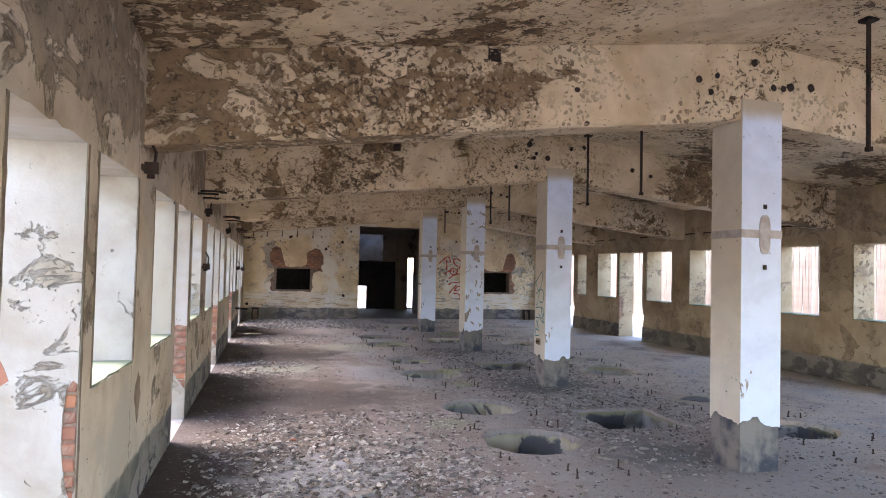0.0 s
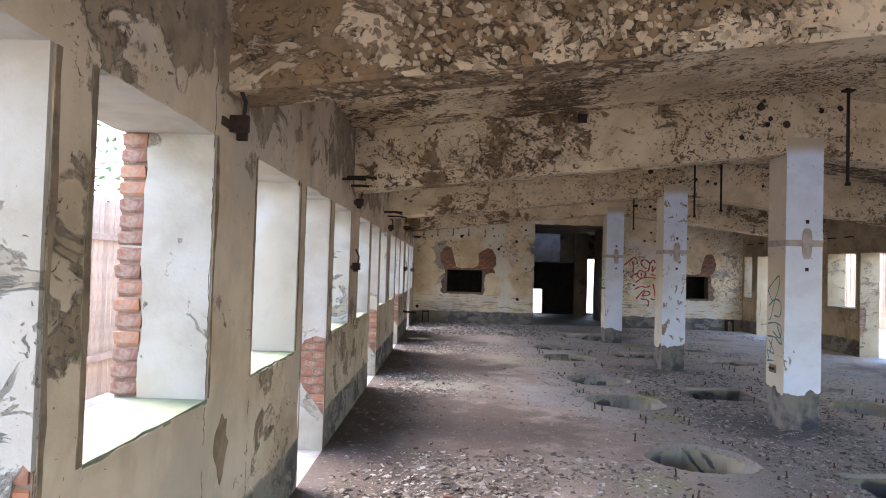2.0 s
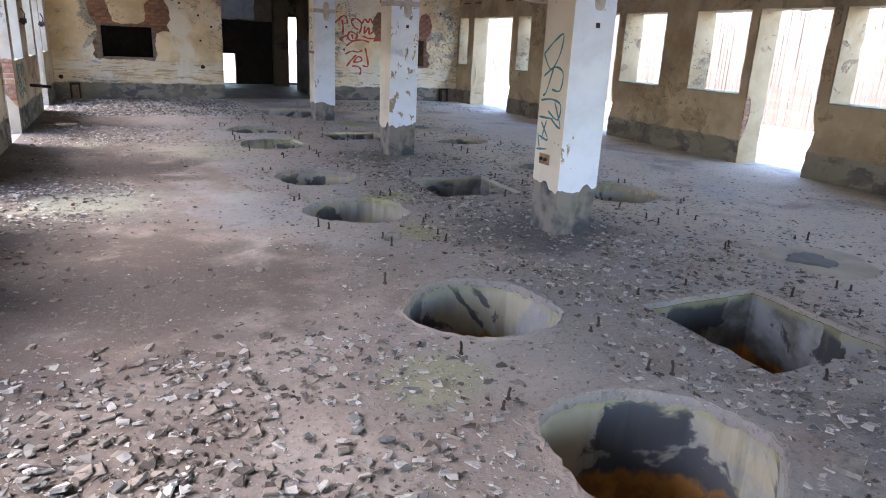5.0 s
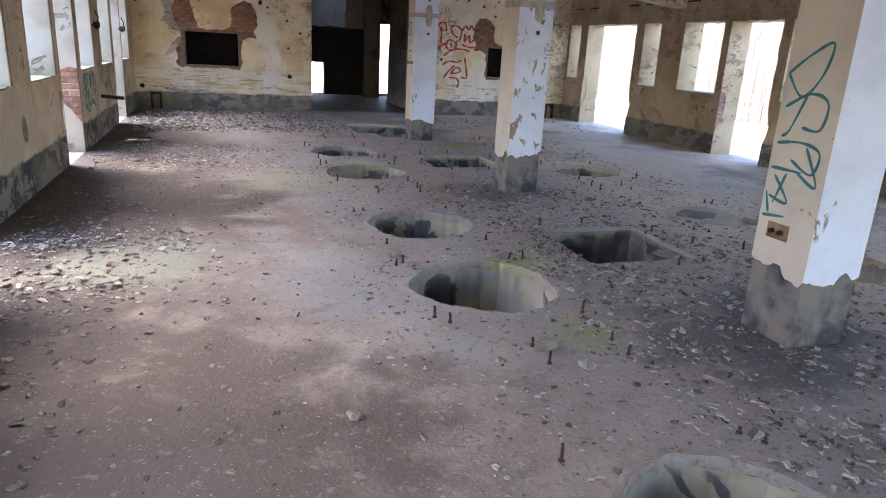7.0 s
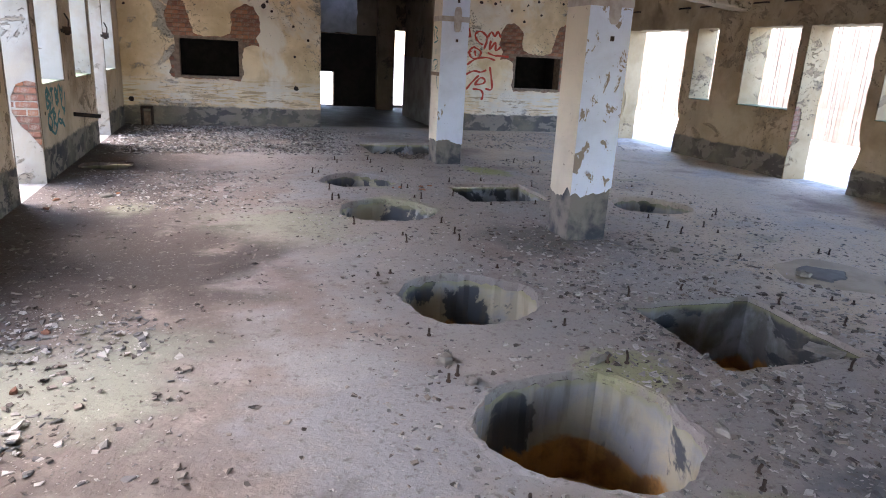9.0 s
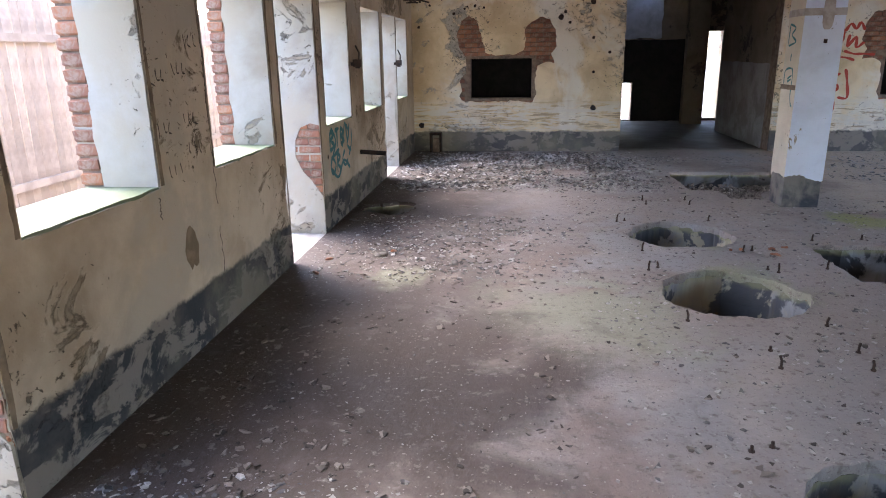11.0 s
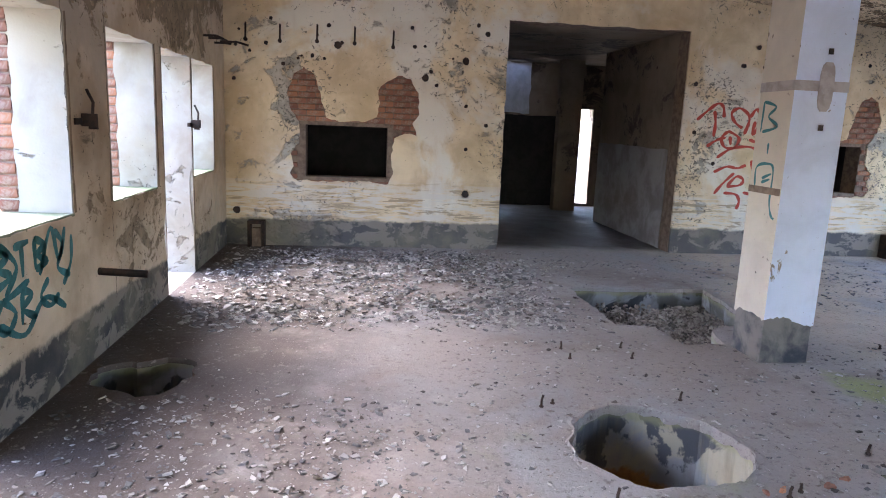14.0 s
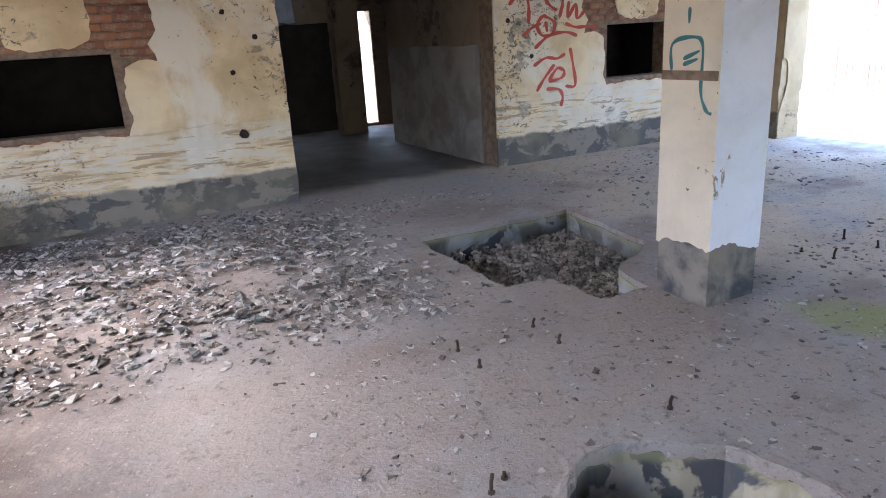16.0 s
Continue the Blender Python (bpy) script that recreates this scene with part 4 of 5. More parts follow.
for cx, cy, r in PITS_ALL:
    for sx in (-1, 1):
        for sy in (-1, 1):
            bolt(cx + sx * 0.42, cy + sy * 0.56)
            if rnd.random() < 0.6:
                bolt(cx + sx * 0.50, cy + sy * 0.50)
for p in PIERS[1:]:
    for x in (2.31, 2.79, 5.02, 5.46):
        for d in (-0.09, 0.13):
            bolt(x, p + d)
for a, b, c, d in PITS_RECT:
    for x, y in ((a + .1, d + .14), (a + .55, d + .2), (b + .1, d - .2), (b + .25, d - .6), (a - .12, c + .3), (b - .3, c - .14), (a + .2, c - .16)):
        bolt(x, y)

# ---- filled pits: shallow dished patches ----
def disc(name, x, y, r, z, mat, seed, label, cat):
    lp = ring(x, y, r, seed, 34, 0.05)
    n = len(lp)
    vs = [(a, b, z * .2) for a, b in lp] + [(x + (a - x) * .86, y + (b - y) * .86, z) for a, b in lp] + [(x, y, z + .004)]
    fs = [(i, (i + 1) % n, n + (i + 1) % n, n + i) for i in range(n)] + [(n + i, n + (i + 1) % n, 2 * n) for i in range(n)]
    return tagged(make(name, vs, fs, mat), label, cat, kind="structure")


M_DAMP = simple("sandy_fill", (0.36, 0.31, 0.235), (0.25, 0.22, 0.165), 2.6, 0.8, dist=0.012)
M_SLAB = simple("grey_fill", (0.13, 0.132, 0.138), (0.08, 0.083, 0.088), 4, 0.85)
for i, (x, y, r) in enumerate(PITS_FILLED):
    disc("filled_pit", x, y, r, 0.010, M_DAMP, 200 + i, "machine pit filled with pale sandy rubble", "patch")
    disc("damp_patch", x - 0.08, y + 0.02, r * 0.45, 0.024, M_SLAB, 230 + i, "damp dark grey patch in a filled pit", "patch")
for i, (x, y, r) in enumerate(PITS_ROUND):
    if y < 3:
        continue
    inner = ring(x, y, r, i)
    rn = random.Random(300 + i)
    n = len(inner)
    ph = rn.uniform(0, 6)
    sw = [1.045 + 0.07 * abs(math.sin(1.5 * k / n * 6.283 + ph)) + 0.04 * math.sin(11 * k / n * 6.283) + rn.uniform(-.02, .02) for k in range(n)]
    vs = [(x + (a - x) * .992, y + (b - y) * .992, -0.05 + rn.uniform(-.02, .02)) for a, b in inner]
    vs += [(x + (a - x) * q, y + (b - y) * q, 0.004 + rn.uniform(-.004, .006)) for (a, b), q in ((p, 1.005 + rn.uniform(-.01, .012)) for p in inner)]
    vs += [(x + (a - x) * (.5 + .5 * q), y + (b - y) * (.5 + .5 * q), 0.006 + rn.uniform(-.004, .006)) for (a, b), q in zip(inner, sw)]
    vs += [(x + (a - x) * q, y + (b - y) * q, 0.0) for (a, b), q in zip(inner, sw)]
    fs = [(l * n + k, l * n + (k + 1) % n, (l + 1) * n + (k + 1) % n, (l + 1) * n + k) for l in range(3) for k in range(n)]
    tagged(make("pit_rim", vs, fs, M_FLOOR), "worn pale mossy rim round a machine pit", "rim", group="pit rims", kind="structure")

# ---- rubble ----
def chip(h, x, y, z, size, rnd, flat=0.11, tilt=0.38):
    k = rnd.choice((3, 4, 4, 5))
    th = size * rnd.uniform(flat * .6, flat * 1.4)
    e = Euler((rnd.uniform(-tilt, tilt), rnd.uniform(-tilt, tilt), rnd.uniform(0, 6.28))).to_matrix()
    base, top = [], []
    st = rnd.uniform(.55, 1)
    for i in range(k):
        t = 6.283 * (i + rnd.uniform(-.3, .3)) / k
        r = size * .5 * rnd.uniform(.55, 1.2)
        base.append(Vector((r * math.cos(t), r * math.sin(t) * st, 0)))
        top.append(Vector((r * .9 * math.cos(t + .05), r * .9 * math.sin(t + .05) * st, th)))
    off = Vector((x, y, z))
    vs = [tuple(off + e @ p) for p in base + top]
    fs = [tuple(range(k, 2 * k)), tuple(reversed(range(k)))] + [(i, (i + 1) % k, k + (i + 1) % k, k + i) for i in range(k)]
    h.add(vs, fs)


def scatter(name, label, areas, mat, seed):
    rnd = random.Random(seed)
    h = Heap()
    for x0, x1, y0, y1, count, s0, s1, mound, blob in areas:
        done = tries = 0
        while done < count and tries < count * 12:
            tries += 1
            x, y = rnd.uniform(x0, x1), rnd.uniform(y0, y1)
            dens = noise.noise((x * blob, y * blob, seed)) * 0.5 + 0.5
            fx = min(1, 4 * (x - x0) / (x1 - x0), 4 * (x1 - x) / (x1 - x0)) if mound else 1
            fy = min(1, 4 * (y - y0) / (y1 - y0), 4 * (y1 - y) / (y1 - y0)) if mound else 1
            if rnd.random() > (dens * 1.9 - 0.35) * fx ** .5 * fy ** .5 or not on_floor(x, y):
                continue
            s = s0 + (s1 - s0) * rnd.random() ** 3.4
            chip(h, x, y, rnd.random() ** 2 * mound * fx * fy - s * .03, s, rnd)
            done += 1
    return tagged(make(name, h.v, h.f, mat), label, "rubble", kind="stuff")


scatter("plaster_rubble", "pale fallen plaster chips scattered over the floor", (
    (-0.9, 2.95, 18.2, 21.85, 7000, 0.016, 0.12, 0.05, 1.1),
    (4.4, 8.6, 18.8, 21.8, 1000, 0.02, 0.09, 0.03, 1.0),
    (-0.8, 2.0, 3.4, 7.9, 5200, 0.014, 0.10, 0.02, 0.8),
    (1.4, 6.5, 2.5, 18.0, 13000, 0.008, 0.06, 0.0, 1.4),
    (2.6, 5.2, 5.0, 14.0, 7000, 0.010, 0.085, 0.012, 1.6),
    (5.2, 8.2, 4.5, 14.0, 3000, 0.010, 0.06, 0.0, 1.2),
    (-0.9, 1.5, 14.7, 17.0, 1700, 0.014, 0.075, 0.02, 1.2),
    (-0.9, 0.7, 10.4, 12.3, 1300, 0.014, 0.08, 0.02, 1.2),
    (2.7, 4.4, 20.2, 21.4, 420, 0.02, 0.07, 0.015, 1.2),
    (-0.95, 8.8, 1.5, 21.9, 4200, 0.008, 0.035, 0.0, 0.5)), M_CHIP, 3)
scatter("dark_rubble", "dark broken concrete and brick crumbs on the floor", (
    (-0.9, 2.95, 18.2, 21.85, 2200, 0.016, 0.10, 0.045, 1.1),
    (-0.8, 2.2, 3.2, 8.2, 4200, 0.014, 0.11, 0.012, 0.8),
    (2.6, 5.2, 5.0, 14.0, 3000, 0.010, 0.09, 0.012, 1.6),
    (1.4, 6.5, 2.5, 18.0, 6000, 0.008, 0.07, 0.0, 1.4),
    (-0.98, 1.2, 8.0, 14.8, 1800, 0.012, 0.075, 0.01, 1.1),
    (-0.9, 1.5, 14.6, 17.0, 900, 0.012, 0.07, 0.01, 1.2),
    (-0.98, 0.3, 2.0, 21.9, 1100, 0.01, 0.05, 0.0, 0.8),
    (-0.95, 8.8, 1.5, 21.9, 4200, 0.008, 0.035, 0.0, 0.5)), M_CHIPD, 5)
h = Heap()
rnd = random.Random(8)
for _ in range(4200):
    x, y = rnd.uniform(2.95, 4.5), rnd.uniform(17.9, 19.8)
    if in_loop((x, y), PIT_RUBBLE):
        chip(h, x, y, -0.31 + 0.13 * rnd.random(), rnd.uniform(.02, .075), rnd, 0.3, 0.6)
for _ in range(260):
    t, q = rnd.uniform(0, 6.28), rnd.uniform(0, .3)
    chip(h, 2.39 + q * math.cos(t), PITS_ROUND[3][1] + q * math.sin(t), -0.62 + rnd.uniform(0, .03), rnd.uniform(.03, .08), rnd, 0.3, 0.6)
tagged(make("pit_rubble", h.v, h.f, M_CHIPM), "broken plaster and stones filling the square pit", "rubble", kind="stuff")

# ---- single lumps lying about ----
def lump(name, x, y, sx, sy, sz, seed, mat, label, group):
    """A broken block: a rough, chipped body resting on the floor."""
    rnd = random.Random(seed)
    vs, fs = [], []
    n, turn = 7, rnd.uniform(0, 3.1)
    rim = [rnd.uniform(.5, 1.15) for _ in range(n)]
    sx, sy, sz = sx * 0.8, sy * 0.8, sz * 0.6
    for z, s in ((-0.004, 0.95), (sz * 0.55, 1.0), (sz * 0.9, 0.78), (sz, 0.45)):
        for i in range(n):
            t = 6.283 * i / n
            u, w = rim[i] * s * sx * math.cos(t) / 2, rim[i] * s * sy * math.sin(t) / 2
            vs.append((x + u * math.cos(turn) - w * math.sin(turn), y + u * math.sin(turn) + w * math.cos(turn), z * rnd.uniform(.7, 1.15)))
    fs = [(l * n + i, l * n + (i + 1) % n, l * n + n + (i + 1) % n, l * n + n + i) for l in range(3) for i in range(n)]
    fs += [tuple(range(3 * n, 4 * n)), tuple(reversed(range(n)))]
    return tagged(make(name, vs, fs, mat), label, "rubble", group=group)


M_LUMP = simple("broken_concrete", (0.25, 0.235, 0.21), (0.14, 0.13, 0.118), 9, 0.92, bump=0.6, dist=0.01)
LUMPS = [(2.36, 9.47, .24, .15, .09), (2.47, 9.22, .15, .11, .06), (1.22, 9.0, .09, .07, .05), (5.2, 12.12, .30, .2, .07), (5.78, 11.75, .34, .22, .08), (2.02, 8.15, .16, .12, .08), (2.12, 8.02, .12, .1, .07),
         (3.05, 5.05, .17, .12, .07), (4.75, 8.15, .14, .1, .07), (3.15, 8.5, .12, .08, .06), (2.9, 12.5, .14, .1, .06), (3.35, 12.7, .18, .1, .06), (2.0, 10.95, .13, .1, .06),
         (2.95, 10.3, .16, .1, .05), (4.55, 12.9, .15, .1, .06), (0.35, 15.2, .13, .09, .05), (-0.3, 15.4, .16, .11, .06), (2.75, 11.05, .2, .13, .06), (1.95, 11.2, .16, .12, .07), (4.3, 6.2, .15, .1, .06)]
for i, (x, y, sx, sy, sz) in enumerate(LUMPS):
    if on_floor(x, y):
        lump("concrete_lump", x, y, sx, sy, sz, 700 + i, M_LUMP, "pale broken concrete lump on the dusty floor", "concrete lumps")
rnd = random.Random(77)
for i in range(12):
    x, y = (2.98 + rnd.gauss(0, .14), 15.75 + rnd.gauss(0, .12)) if i < 6 else (rnd.uniform(-0.8, 0.2), rnd.choice((6.9, 11.2, 15.3)) + rnd.gauss(0, .25))
    if on_floor(x, y):
        lump("brick_bit", x, y, rnd.uniform(.05, .11), rnd.uniform(.04, .08), rnd.uniform(.02, .045), 760 + i, M_BRICK, "broken red brick piece on the floor", "brick pieces")
for i, (x, y, sx, sy, a) in enumerate(((2.84, 5.60, .36, .07, -0.9), (3.02, 5.95, .16, .11, 0.4), (0.55, 5.05, .19, .10, 0.3), (0.85, 4.75, .15, .09, 1.0), (3.1, 9.0, .18, .12, 0.7), (4.15, 10.9, .2, .12, 2.0))):
    lp = rough_loop([(-sx / 2, -sy / 2), (sx / 2, -sy * .4), (sx * .47, sy / 2), (-sx * .44, sy * .45)], 0.05, 0.008, 800 + i)
    v, f, _ = sheet_data(lp, [], lambda u, w, d: (x + u * math.cos(a) - w * math.sin(a), y + u * math.sin(a) + w * math.cos(a), d), 0.0, 0.022)
    tagged(make("plaster_slab", v, f, M_LUMP), "flat pale slab of fallen plaster on the floor", "rubble", group="plaster slabs")

# ---- curling paint ----
def flake(h, p, n, rnd, s):
    n = Vector(n)
    t1 = n.orthogonal().normalized()
    t1 = (Matrix.Rotation(rnd.uniform(0, 6.28), 3, n) @ t1)
    t2 = n.cross(t1)
    p = Vector(p)
    w, l, c = s * rnd.uniform(.5, 1.3), s * rnd.uniform(.6, 1.2), rnd.uniform(.08, .45)
    vs = []
    for u, o, k in ((0, 0.0, 1.0), (.5, c * .25, 1.1), (.95, c * .8, .7)):
        q = p + t2 * l * u + n * (l * o + .002)
        j = rnd.uniform(-.15, .15) * w
        vs += [tuple(q - t1 * w * .5 * k + t2 * j), tuple(q + t1 * w * .5 * k - t2 * j)]
    h.add(vs, [(0, 1, 3, 2), (2, 3, 5, 4)])


h = Heap()
rnd = random.Random(33)
slope = (RIDGE - EAVE) / (XC - WL)


def peel(x, y, z, n, size, seed, cut=0.0):
    d = noise.fractal((x * 1.3 + seed, y * 1.3, z * 1.3), 1.0, 2.0, 4)
    if d > cut:
        flake(h, (x, y, z), n, rnd, size * rnd.uniform(.5, 1.5))


for _ in range(8000):
    x, y = rnd.uniform(WL, XC + 2.5), rnd.uniform(1.5, 14)
    n = Vector((-slope if x > XC else slope, 0, -1)).normalized()
    if all(abs(y - p) > 0.2 for p in PIERS):
        peel(x, y, roofz(x), n, 0.038, 3, 0.0)
for _ in range(7000):
    p = rnd.choice(PIERS[1:4])
    x = rnd.uniform(WL, XC + 1.5)
    if rnd.random() < 0.3:
        peel(x, p + rnd.uniform(-.16, .16), roofz(x) - DEEP - 0.004, (0, 0, -1), 0.030, 9, 0.1)
    else:
        peel(x, p - 0.182, roofz(x) - rnd.uniform(0, DEEP), (0, -1, 0), 0.028, 9, 0.15)
for _ in range(2200):
    y, z = rnd.uniform(1.5, 21), rnd.uniform(HEAD + 0.05, EAVE)
    peel(WL + 0.002, y, z, (1, 0, 0), 0.026, 15, 0.1)
tagged(make("paint_flakes", h.v, h.f, M_FLAKE), "curling cream paint flakes on ceiling and beams", "paint", kind="stuff")

# ---- sprayed tags ----
def smooth_line(pts, n=6):
    out = []
    for i in range(len(pts) - 1):
        p0, p1, p2, p3 = pts[max(i - 1, 0)], pts[i], pts[i + 1], pts[min(i + 2, len(pts) - 1)]
        for k in range(n):
            t = k / n
            out.append(tuple(0.5 * (2 * b + (c - a) * t + (2 * a - 5 * b + 4 * c - d) * t * t + (3 * b - a - 3 * c + d) * t ** 3) for a, b, c, d in zip(p0, p1, p2, p3)))
    return out + [pts[-1]]


def spray(name, strokes, place, width, mat, label):
    h = Heap()
    for s in strokes:
        ln = smooth_line([(float(a), float(b)) for a, b in s])
        vs, fs = [], []
        m = len(ln)
        for i, p in enumerate(ln):
            q0, q1 = ln[max(i - 1, 0)], ln[min(i + 1, m - 1)]
            dx, dy = q1[0] - q0[0], q1[1] - q0[1]
            L = math.hypot(dx, dy) or 1
            w = width * (0.5 if 0 < i < m - 1 else 0.3) * (1 + .25 * math.sin(i * .9))
            vs += [place(p[0] - dy / L * w, p[1] + dx / L * w, 0.002), place(p[0] + dy / L * w, p[1] - dx / L * w, 0.002)]
        fs = [(2 * i, 2 * i + 1, 2 * i + 3, 2 * i + 2) for i in range(m - 1)]
        h.add(vs, fs)
    return tagged(make(name, h.v, h.f, mat), label, "graffiti")


on_end = lambda u, v, w: (5.32 + (u - 365) * .00408, YE - w, 2.12 - (v - 205) * .00336)
RED_TOP = [((365, 280), (400, 240), (435, 210), (455, 225), (460, 265)), ((425, 240), (432, 290), (430, 345)),
           ((540, 330), (552, 260), (515, 225), (487, 245), (500, 280), (530, 305)), ((555, 260), (575, 225), (595, 250), (610, 220), (628, 255)),
           ((575, 275), (570, 330), (600, 285), (605, 335), (632, 310)), ((480, 320), (460, 350), (475, 385), (510, 385), (522, 345), (480, 318)), ((490, 340), (495, 375))]
RED_LOW = [((410, 385), (440, 360), (475, 345)), ((450, 430), (500, 390), (560, 380), (605, 395)), ((560, 350), (600, 365), (640, 365), (680, 370)),
           ((445, 490), (490, 465), (530, 470), (560, 455)), ((520, 490), (480, 540), (455, 580)), ((500, 545), (530, 505), (556, 517), (545, 540), (498, 548)),
           ((578, 435), (590, 500), (597, 572), (560, 570)), ((490, 575), (535, 580), (550, 610), (542, 642))]
spray("graffiti_tag", RED_TOP + RED_LOW, on_end, 10.5, M_RED, "red sprayed scrawl on the end wall plaster")
on_col = lambda u, v, w: (XC - 0.20 - w, u, v)
P2, P4 = PIERS[2], PIERS[4]
spray("graffiti_tag", [((P2 + .18, 1.50), (P2 + .05, 1.60), (P2 - .08, 1.66), (P2 - .05, 1.50), (P2 + .06, 1.38), (P2 + .18, 1.50)), ((P2 + .16, 1.32), (P2, 1.40), (P2 - .12, 1.36), (P2 - .10, 1.22), (P2 + .02, 1.22)),
                       ((P2 + .02, 1.40), (P2 + .10, 1.20), (P2 + .15, 1.16)), ((P2 + .17, 1.12), (P2, 1.14), (P2 - .13, 1.10), (P2 - .10, .98), (P2 + .05, 1.04)),
                       ((P2 - .04, 1.12), (P2 - .15, .92), (P2 + .0, .98)), ((P2 + .18, .98), (P2 - .04, .98)), ((P2 + .14, .94), (P2 + .02, .80), (P2 + .16, .82)), ((P2 + .06, .96), (P2 + .12, .78)), ((P2 + .18, .70), (P2 + .02, .72)), ((P2 + .14, .72), (P2 + .18, .84))],
      on_col, 0.016, M_TEAL, "dark green sprayed letters down the column")
spray("graffiti_tag", [((P4 + .13, 1.92), (P4 + .14, 1.70)), ((P4 + .13, 1.92), (P4 - .02, 1.88), (P4 + .06, 1.81), (P4 - .06, 1.74), (P4 + .12, 1.70)), ((P4 + .02, 1.62), (P4 + .02, 1.54)),
                       ((P4 + .13, 1.30), (P4 + .13, 1.44), (P4 - .02, 1.47), (P4 - .08, 1.42), (P4 - .08, 1.20), (P4 - .12, 1.10), (P4 - .16, 1.08)), ((P4 + .05, 1.36), (P4 - .06, 1.40)), ((P4 + .05, 1.33), (P4 - .05, 1.36))],
      on_col, 0.020, M_TEAL, "teal sprayed marks on the column")
on_left = lambda u, v, w: (WL + w, u, v)
spray("graffiti_tag", [((16.46, .95), (16.44, .76)), ((16.46, .95), (16.58, .91), (16.48, .86), (16.60, .80), (16.44, .76)), ((16.64, .94), (16.80, .95)), ((16.72, .94), (16.72, .77)), ((16.86, .95), (16.86, .78)), ((16.86, .95), (16.98, .90), (16.88, .86), (17.0, .80), (16.86, .78)),
                       ((17.1, .96), (17.2, .86), (17.12, .74), (17.28, .66)), ((16.5, .70), (16.44, .60), (16.52, .52), (16.62, .60), (16.5, .70)), ((16.7, .70), (16.68, .52)), ((16.7, .70), (16.8, .66), (16.7, .60), (16.84, .52)), ((17.0, .70), (16.9, .62), (17.0, .54), (17.12, .58)), ((16.5, .98), (16.66, .84), (16.54, .70), (16.78, .74)), ((16.9, .74), (17.06, .98), (17.14, .78), (17.24, .96)), ((16.46, .58), (16.7, .46), (16.94, .60), (17.2, .48)), ((17.18, .62), (17.3, .74), (17.32, .9))],
      on_left, 0.038, M_TEAL, "blue-green sprayed letters under a window")
v, f = box_data(XC - 0.206, XC - 0.198, P4 - 0.19, P4 + 0.2, 1.25, 1.30)
tagged(make("column_strip", v, f, M_MORTAR), "bare strip across the column paint", "strip")

# ---- cracks and scrawls on the side wall ----
M_CRACK = simple("dark_crack", (0.07, 0.055, 0.045), (0.12, 0.095, 0.075), 20, 0.95)
lines = []
for p in PIERS:
    rnd = random.Random(int(p * 3))
    for e in (-0.34, 0.32):
        z = 0.32
        while z < 2.3:
            n = rnd.uniform(0.08, 0.4)
            if rnd.random() < 0.7:
                lines.append([(p + e + rnd.uniform(-.011, .011), z + n * q / 9) for q in range(10)])
            z += n + rnd.uniform(0.02, 0.15)
tagged(spray("plaster_crack", lines, on_left, 0.007, M_CRACK, "dark broken cracks running up the wall plaster"), kind="stuff")
P3 = PIERS[3]
MARKS = []
rnd = random.Random(55)
for y0, z0 in ((P3 - .28, 1.52), (P3 - .05, 1.55), (P3 - .26, 1.25), (P3 + .02, 1.28), (P3 + .05, 1.12), (P3 - .2, 1.02), (P3 + .12, 1.7)):
    for q in range(3):
        y1 = y0 + 0.06 * q
        MARKS.append([(y1, z0 + .09), (y1 + rnd.uniform(-.02, .02), z0 + .04), (y1 + rnd.uniform(.0, .05), z0 + rnd.uniform(0, .05))])
tagged(spray("wall_scrawl", MARKS, on_left, 0.008, M_CRACK, "thin dark scratched scrawl on the pier plaster"), kind="stuff")
M_BARE = simple("bare_render", (0.20, 0.145, 0.09), (0.30, 0.22, 0.14), 9, 0.95)
for i, (y, z, ry, rz) in enumerate(((P3 - .06, 0.62, .07, .13), (P3 + 1.5, 0.80, .05, .05), (PIERS[1] - .1, 0.75, .09, .16), (PIERS[2] + .2, 0.7, .07, .12))):
    rr = random.Random(i)
    lp = [(y + ry * math.cos(t) * rr.uniform(.7, 1.2), z + rz * math.sin(t) * rr.uniform(.7, 1.2)) for t in [6.283 * k / 16 for k in range(16)]]
    v, f, _ = sheet_data(lp, [], lambda u, w, d: (WL + d, u, w), -0.004, 0.004)
    tagged(make("bare_patch", v, f, M_BARE), "brown bare patch in the wall plaster", "patch")

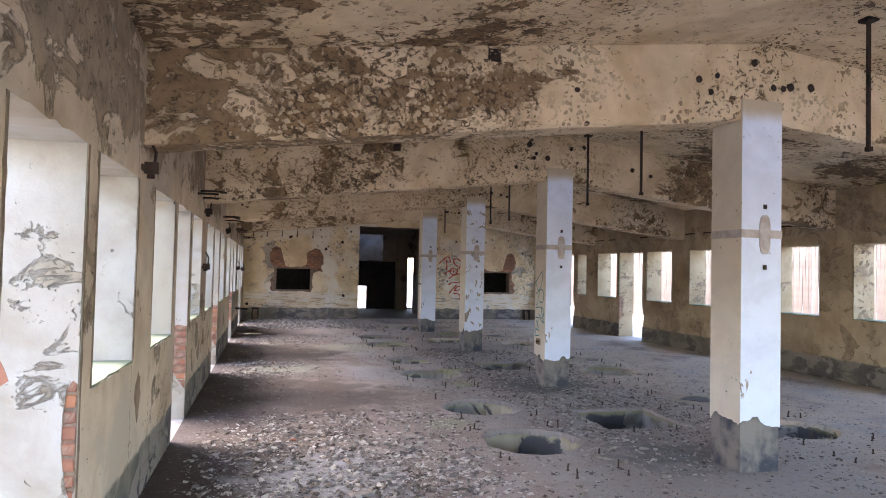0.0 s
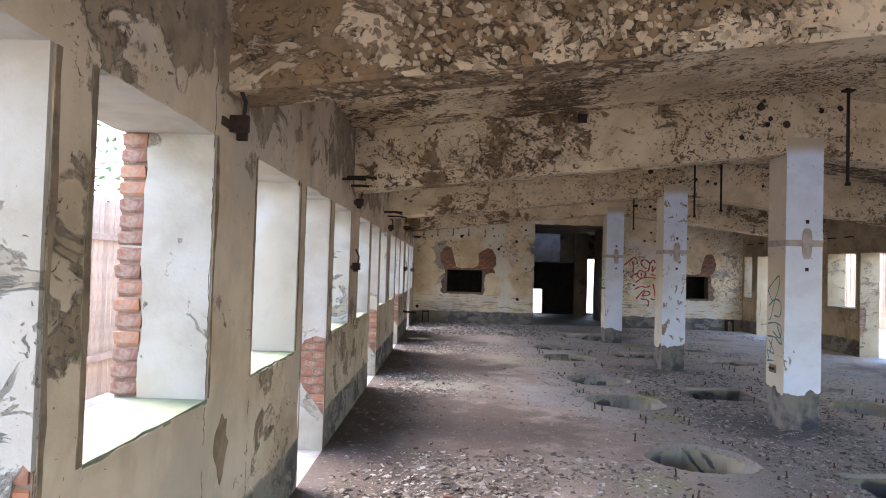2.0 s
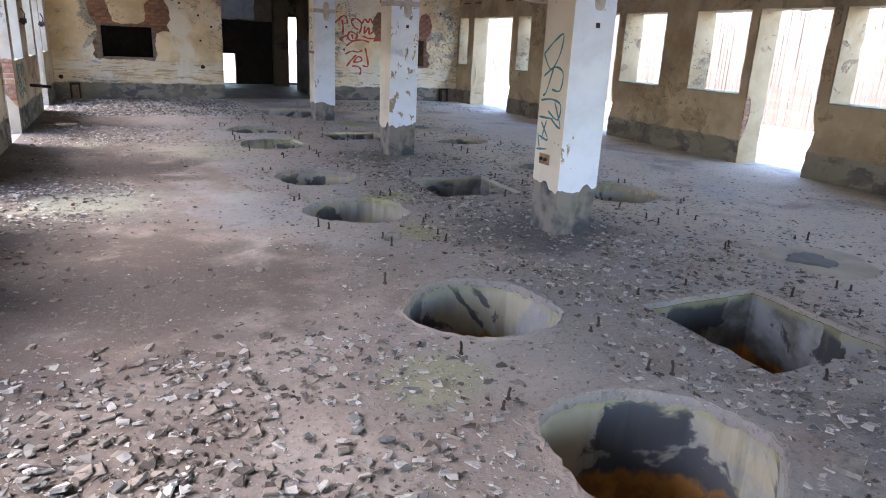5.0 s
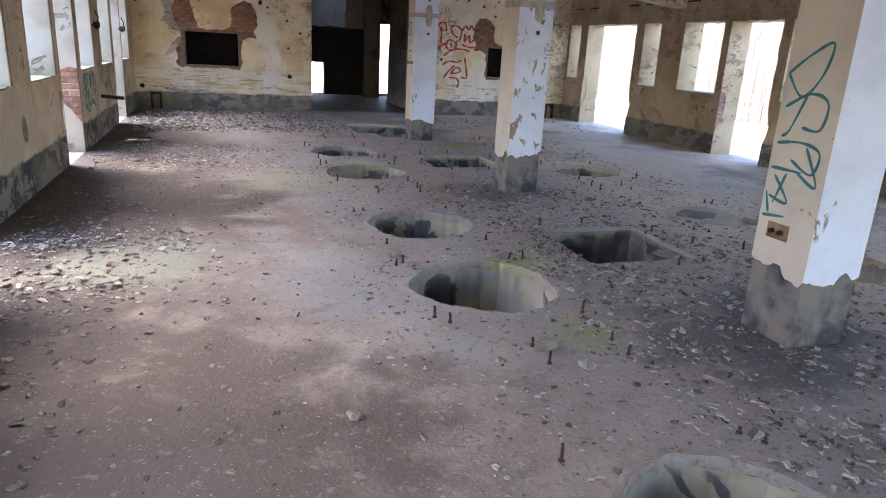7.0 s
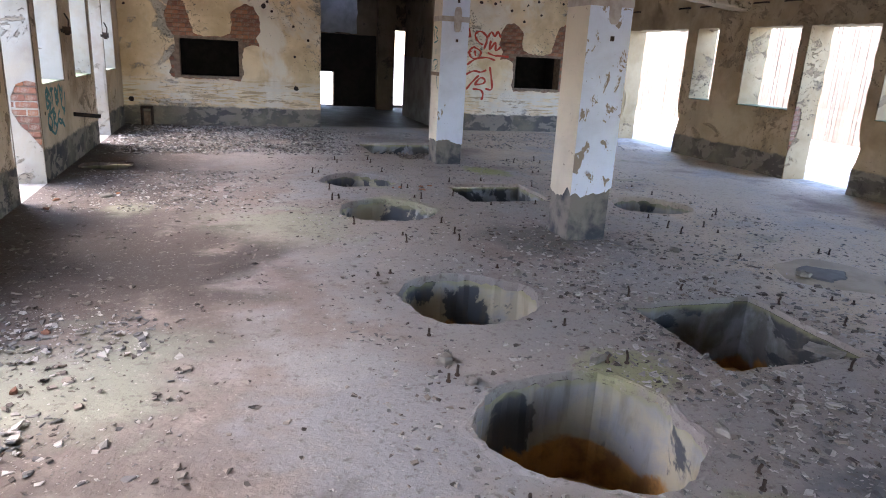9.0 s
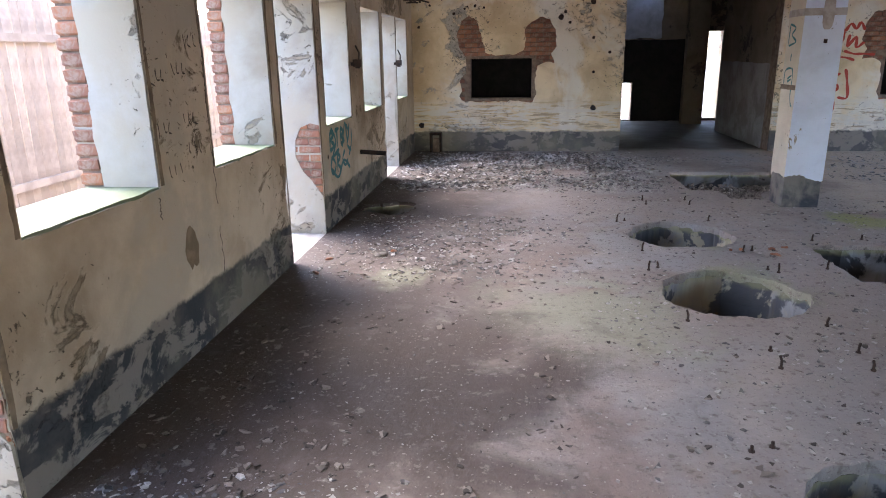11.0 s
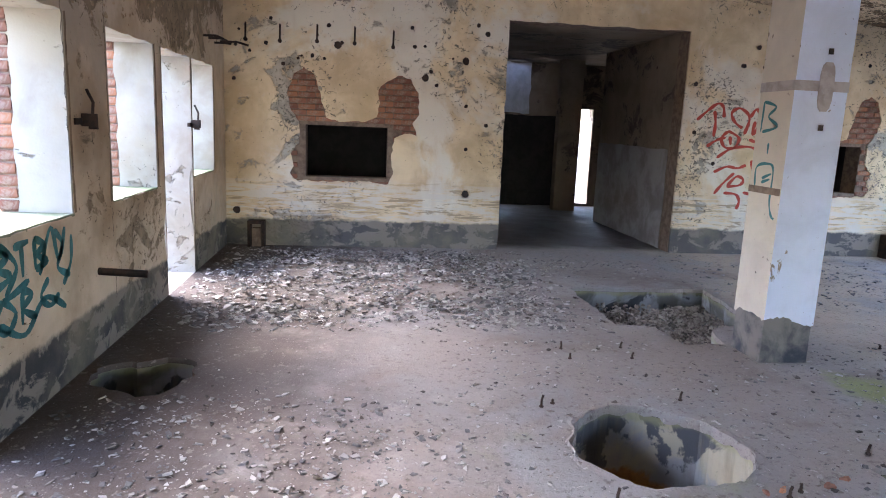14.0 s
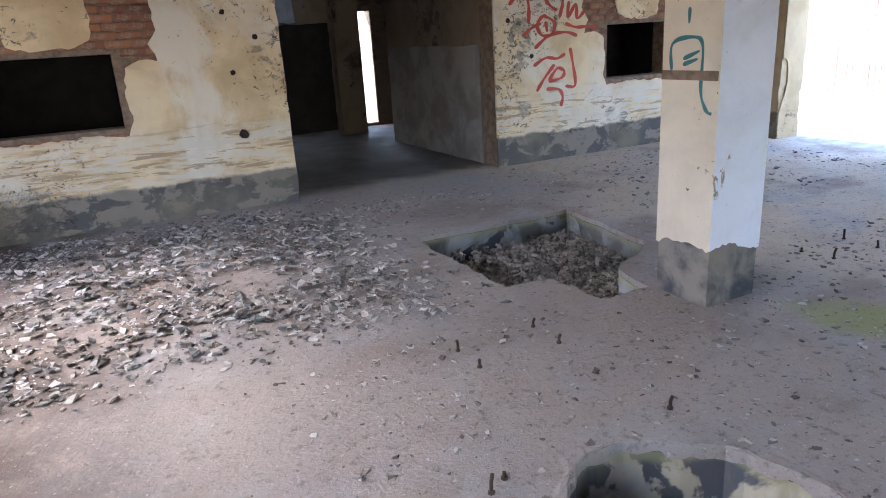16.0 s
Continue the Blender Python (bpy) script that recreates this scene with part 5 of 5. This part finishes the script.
# ---- trees behind the fence ----
def tree(x, y, h, seed):
    rnd = random.Random(seed)
    top = new("tree", None)
    top.location = (x, y, -0.1)
    tagged(top, "leafy green tree standing behind the fence", "tree", group="trees behind the fence")
    wood, leaf = Heap(), Heap()
    spine = [(0.06 * math.sin(i * 1.3 + seed), 0.05 * math.cos(i + seed), h * .62 * i / 6) for i in range(7)]
    for i in range(6):
        wood.add(*tube([spine[i], spine[i + 1]], 0.12 * (1 - i / 8), 7))
    tips = []
    for i in range(16):
        z = h * rnd.uniform(.28, .62)
        a = rnd.uniform(0, 6.28)
        L = h * rnd.uniform(.16, .36)
        q = [(0, 0, z), (L * .5 * math.cos(a), L * .5 * math.sin(a), z + L * .25), (L * math.cos(a), L * math.sin(a), z + L * rnd.uniform(.35, .8))]
        wood.add(*tube(q, 0.03, 5))
        tips += [q[1], q[2], tuple((u + w) / 2 for u, w in zip(q[1], q[2]))]
    for _ in range(2600):
        c = rnd.choice(tips)
        r = h * .10
        p = Vector(c) + Vector((rnd.gauss(0, r), rnd.gauss(0, r), rnd.gauss(0, r * .8)))
        if p.z < 0.4:
            continue
        e = Euler((rnd.uniform(0, 6), rnd.uniform(0, 6), rnd.uniform(0, 6))).to_matrix()
        s = rnd.uniform(.05, .10)
        leaf.add([tuple(p + e @ Vector(k)) for k in ((0, -s, 0), (s * .5, 0, s * .12), (0, s, 0), (-s * .5, 0, s * .12))], [(0, 1, 2), (0, 2, 3)])
    make("trunk", wood.v, wood.f, M_BARK, top)
    make("foliage", leaf.v, leaf.f, M_LEAF, top)


for i, (x, y, h) in enumerate(((-7.5, 9.5, 4.6), (-8.5, 14.0, 5.2))):
    tree(x, y, h, 60 + i)


def column_box(y, z):
    """Shallow rusty junction plate with two studs on the side of a column."""
    h = Heap()
    h.add(*box_data(XC - 0.2075, XC - 0.198, y - 0.075, y + 0.075, z - 0.045, z + 0.045))
    ob = tagged(make("junction_plate", h.v, h.f, M_STAIN), "rust-stained junction plate with two studs on a column", "plate")
    for e in (-0.032, 0.032):
        v, f = tube([(XC - 0.204, y + e, z), (XC - 0.228, y + e, z - .002)], 0.015, 8)
        make("stud", v, f, M_RUST, ob)


M_STAIN = simple("rust_stain", (0.30, 0.19, 0.10), (0.16, 0.09, 0.045), 9, 0.85)
column_box(PIERS[2] + 0.04, 0.63)
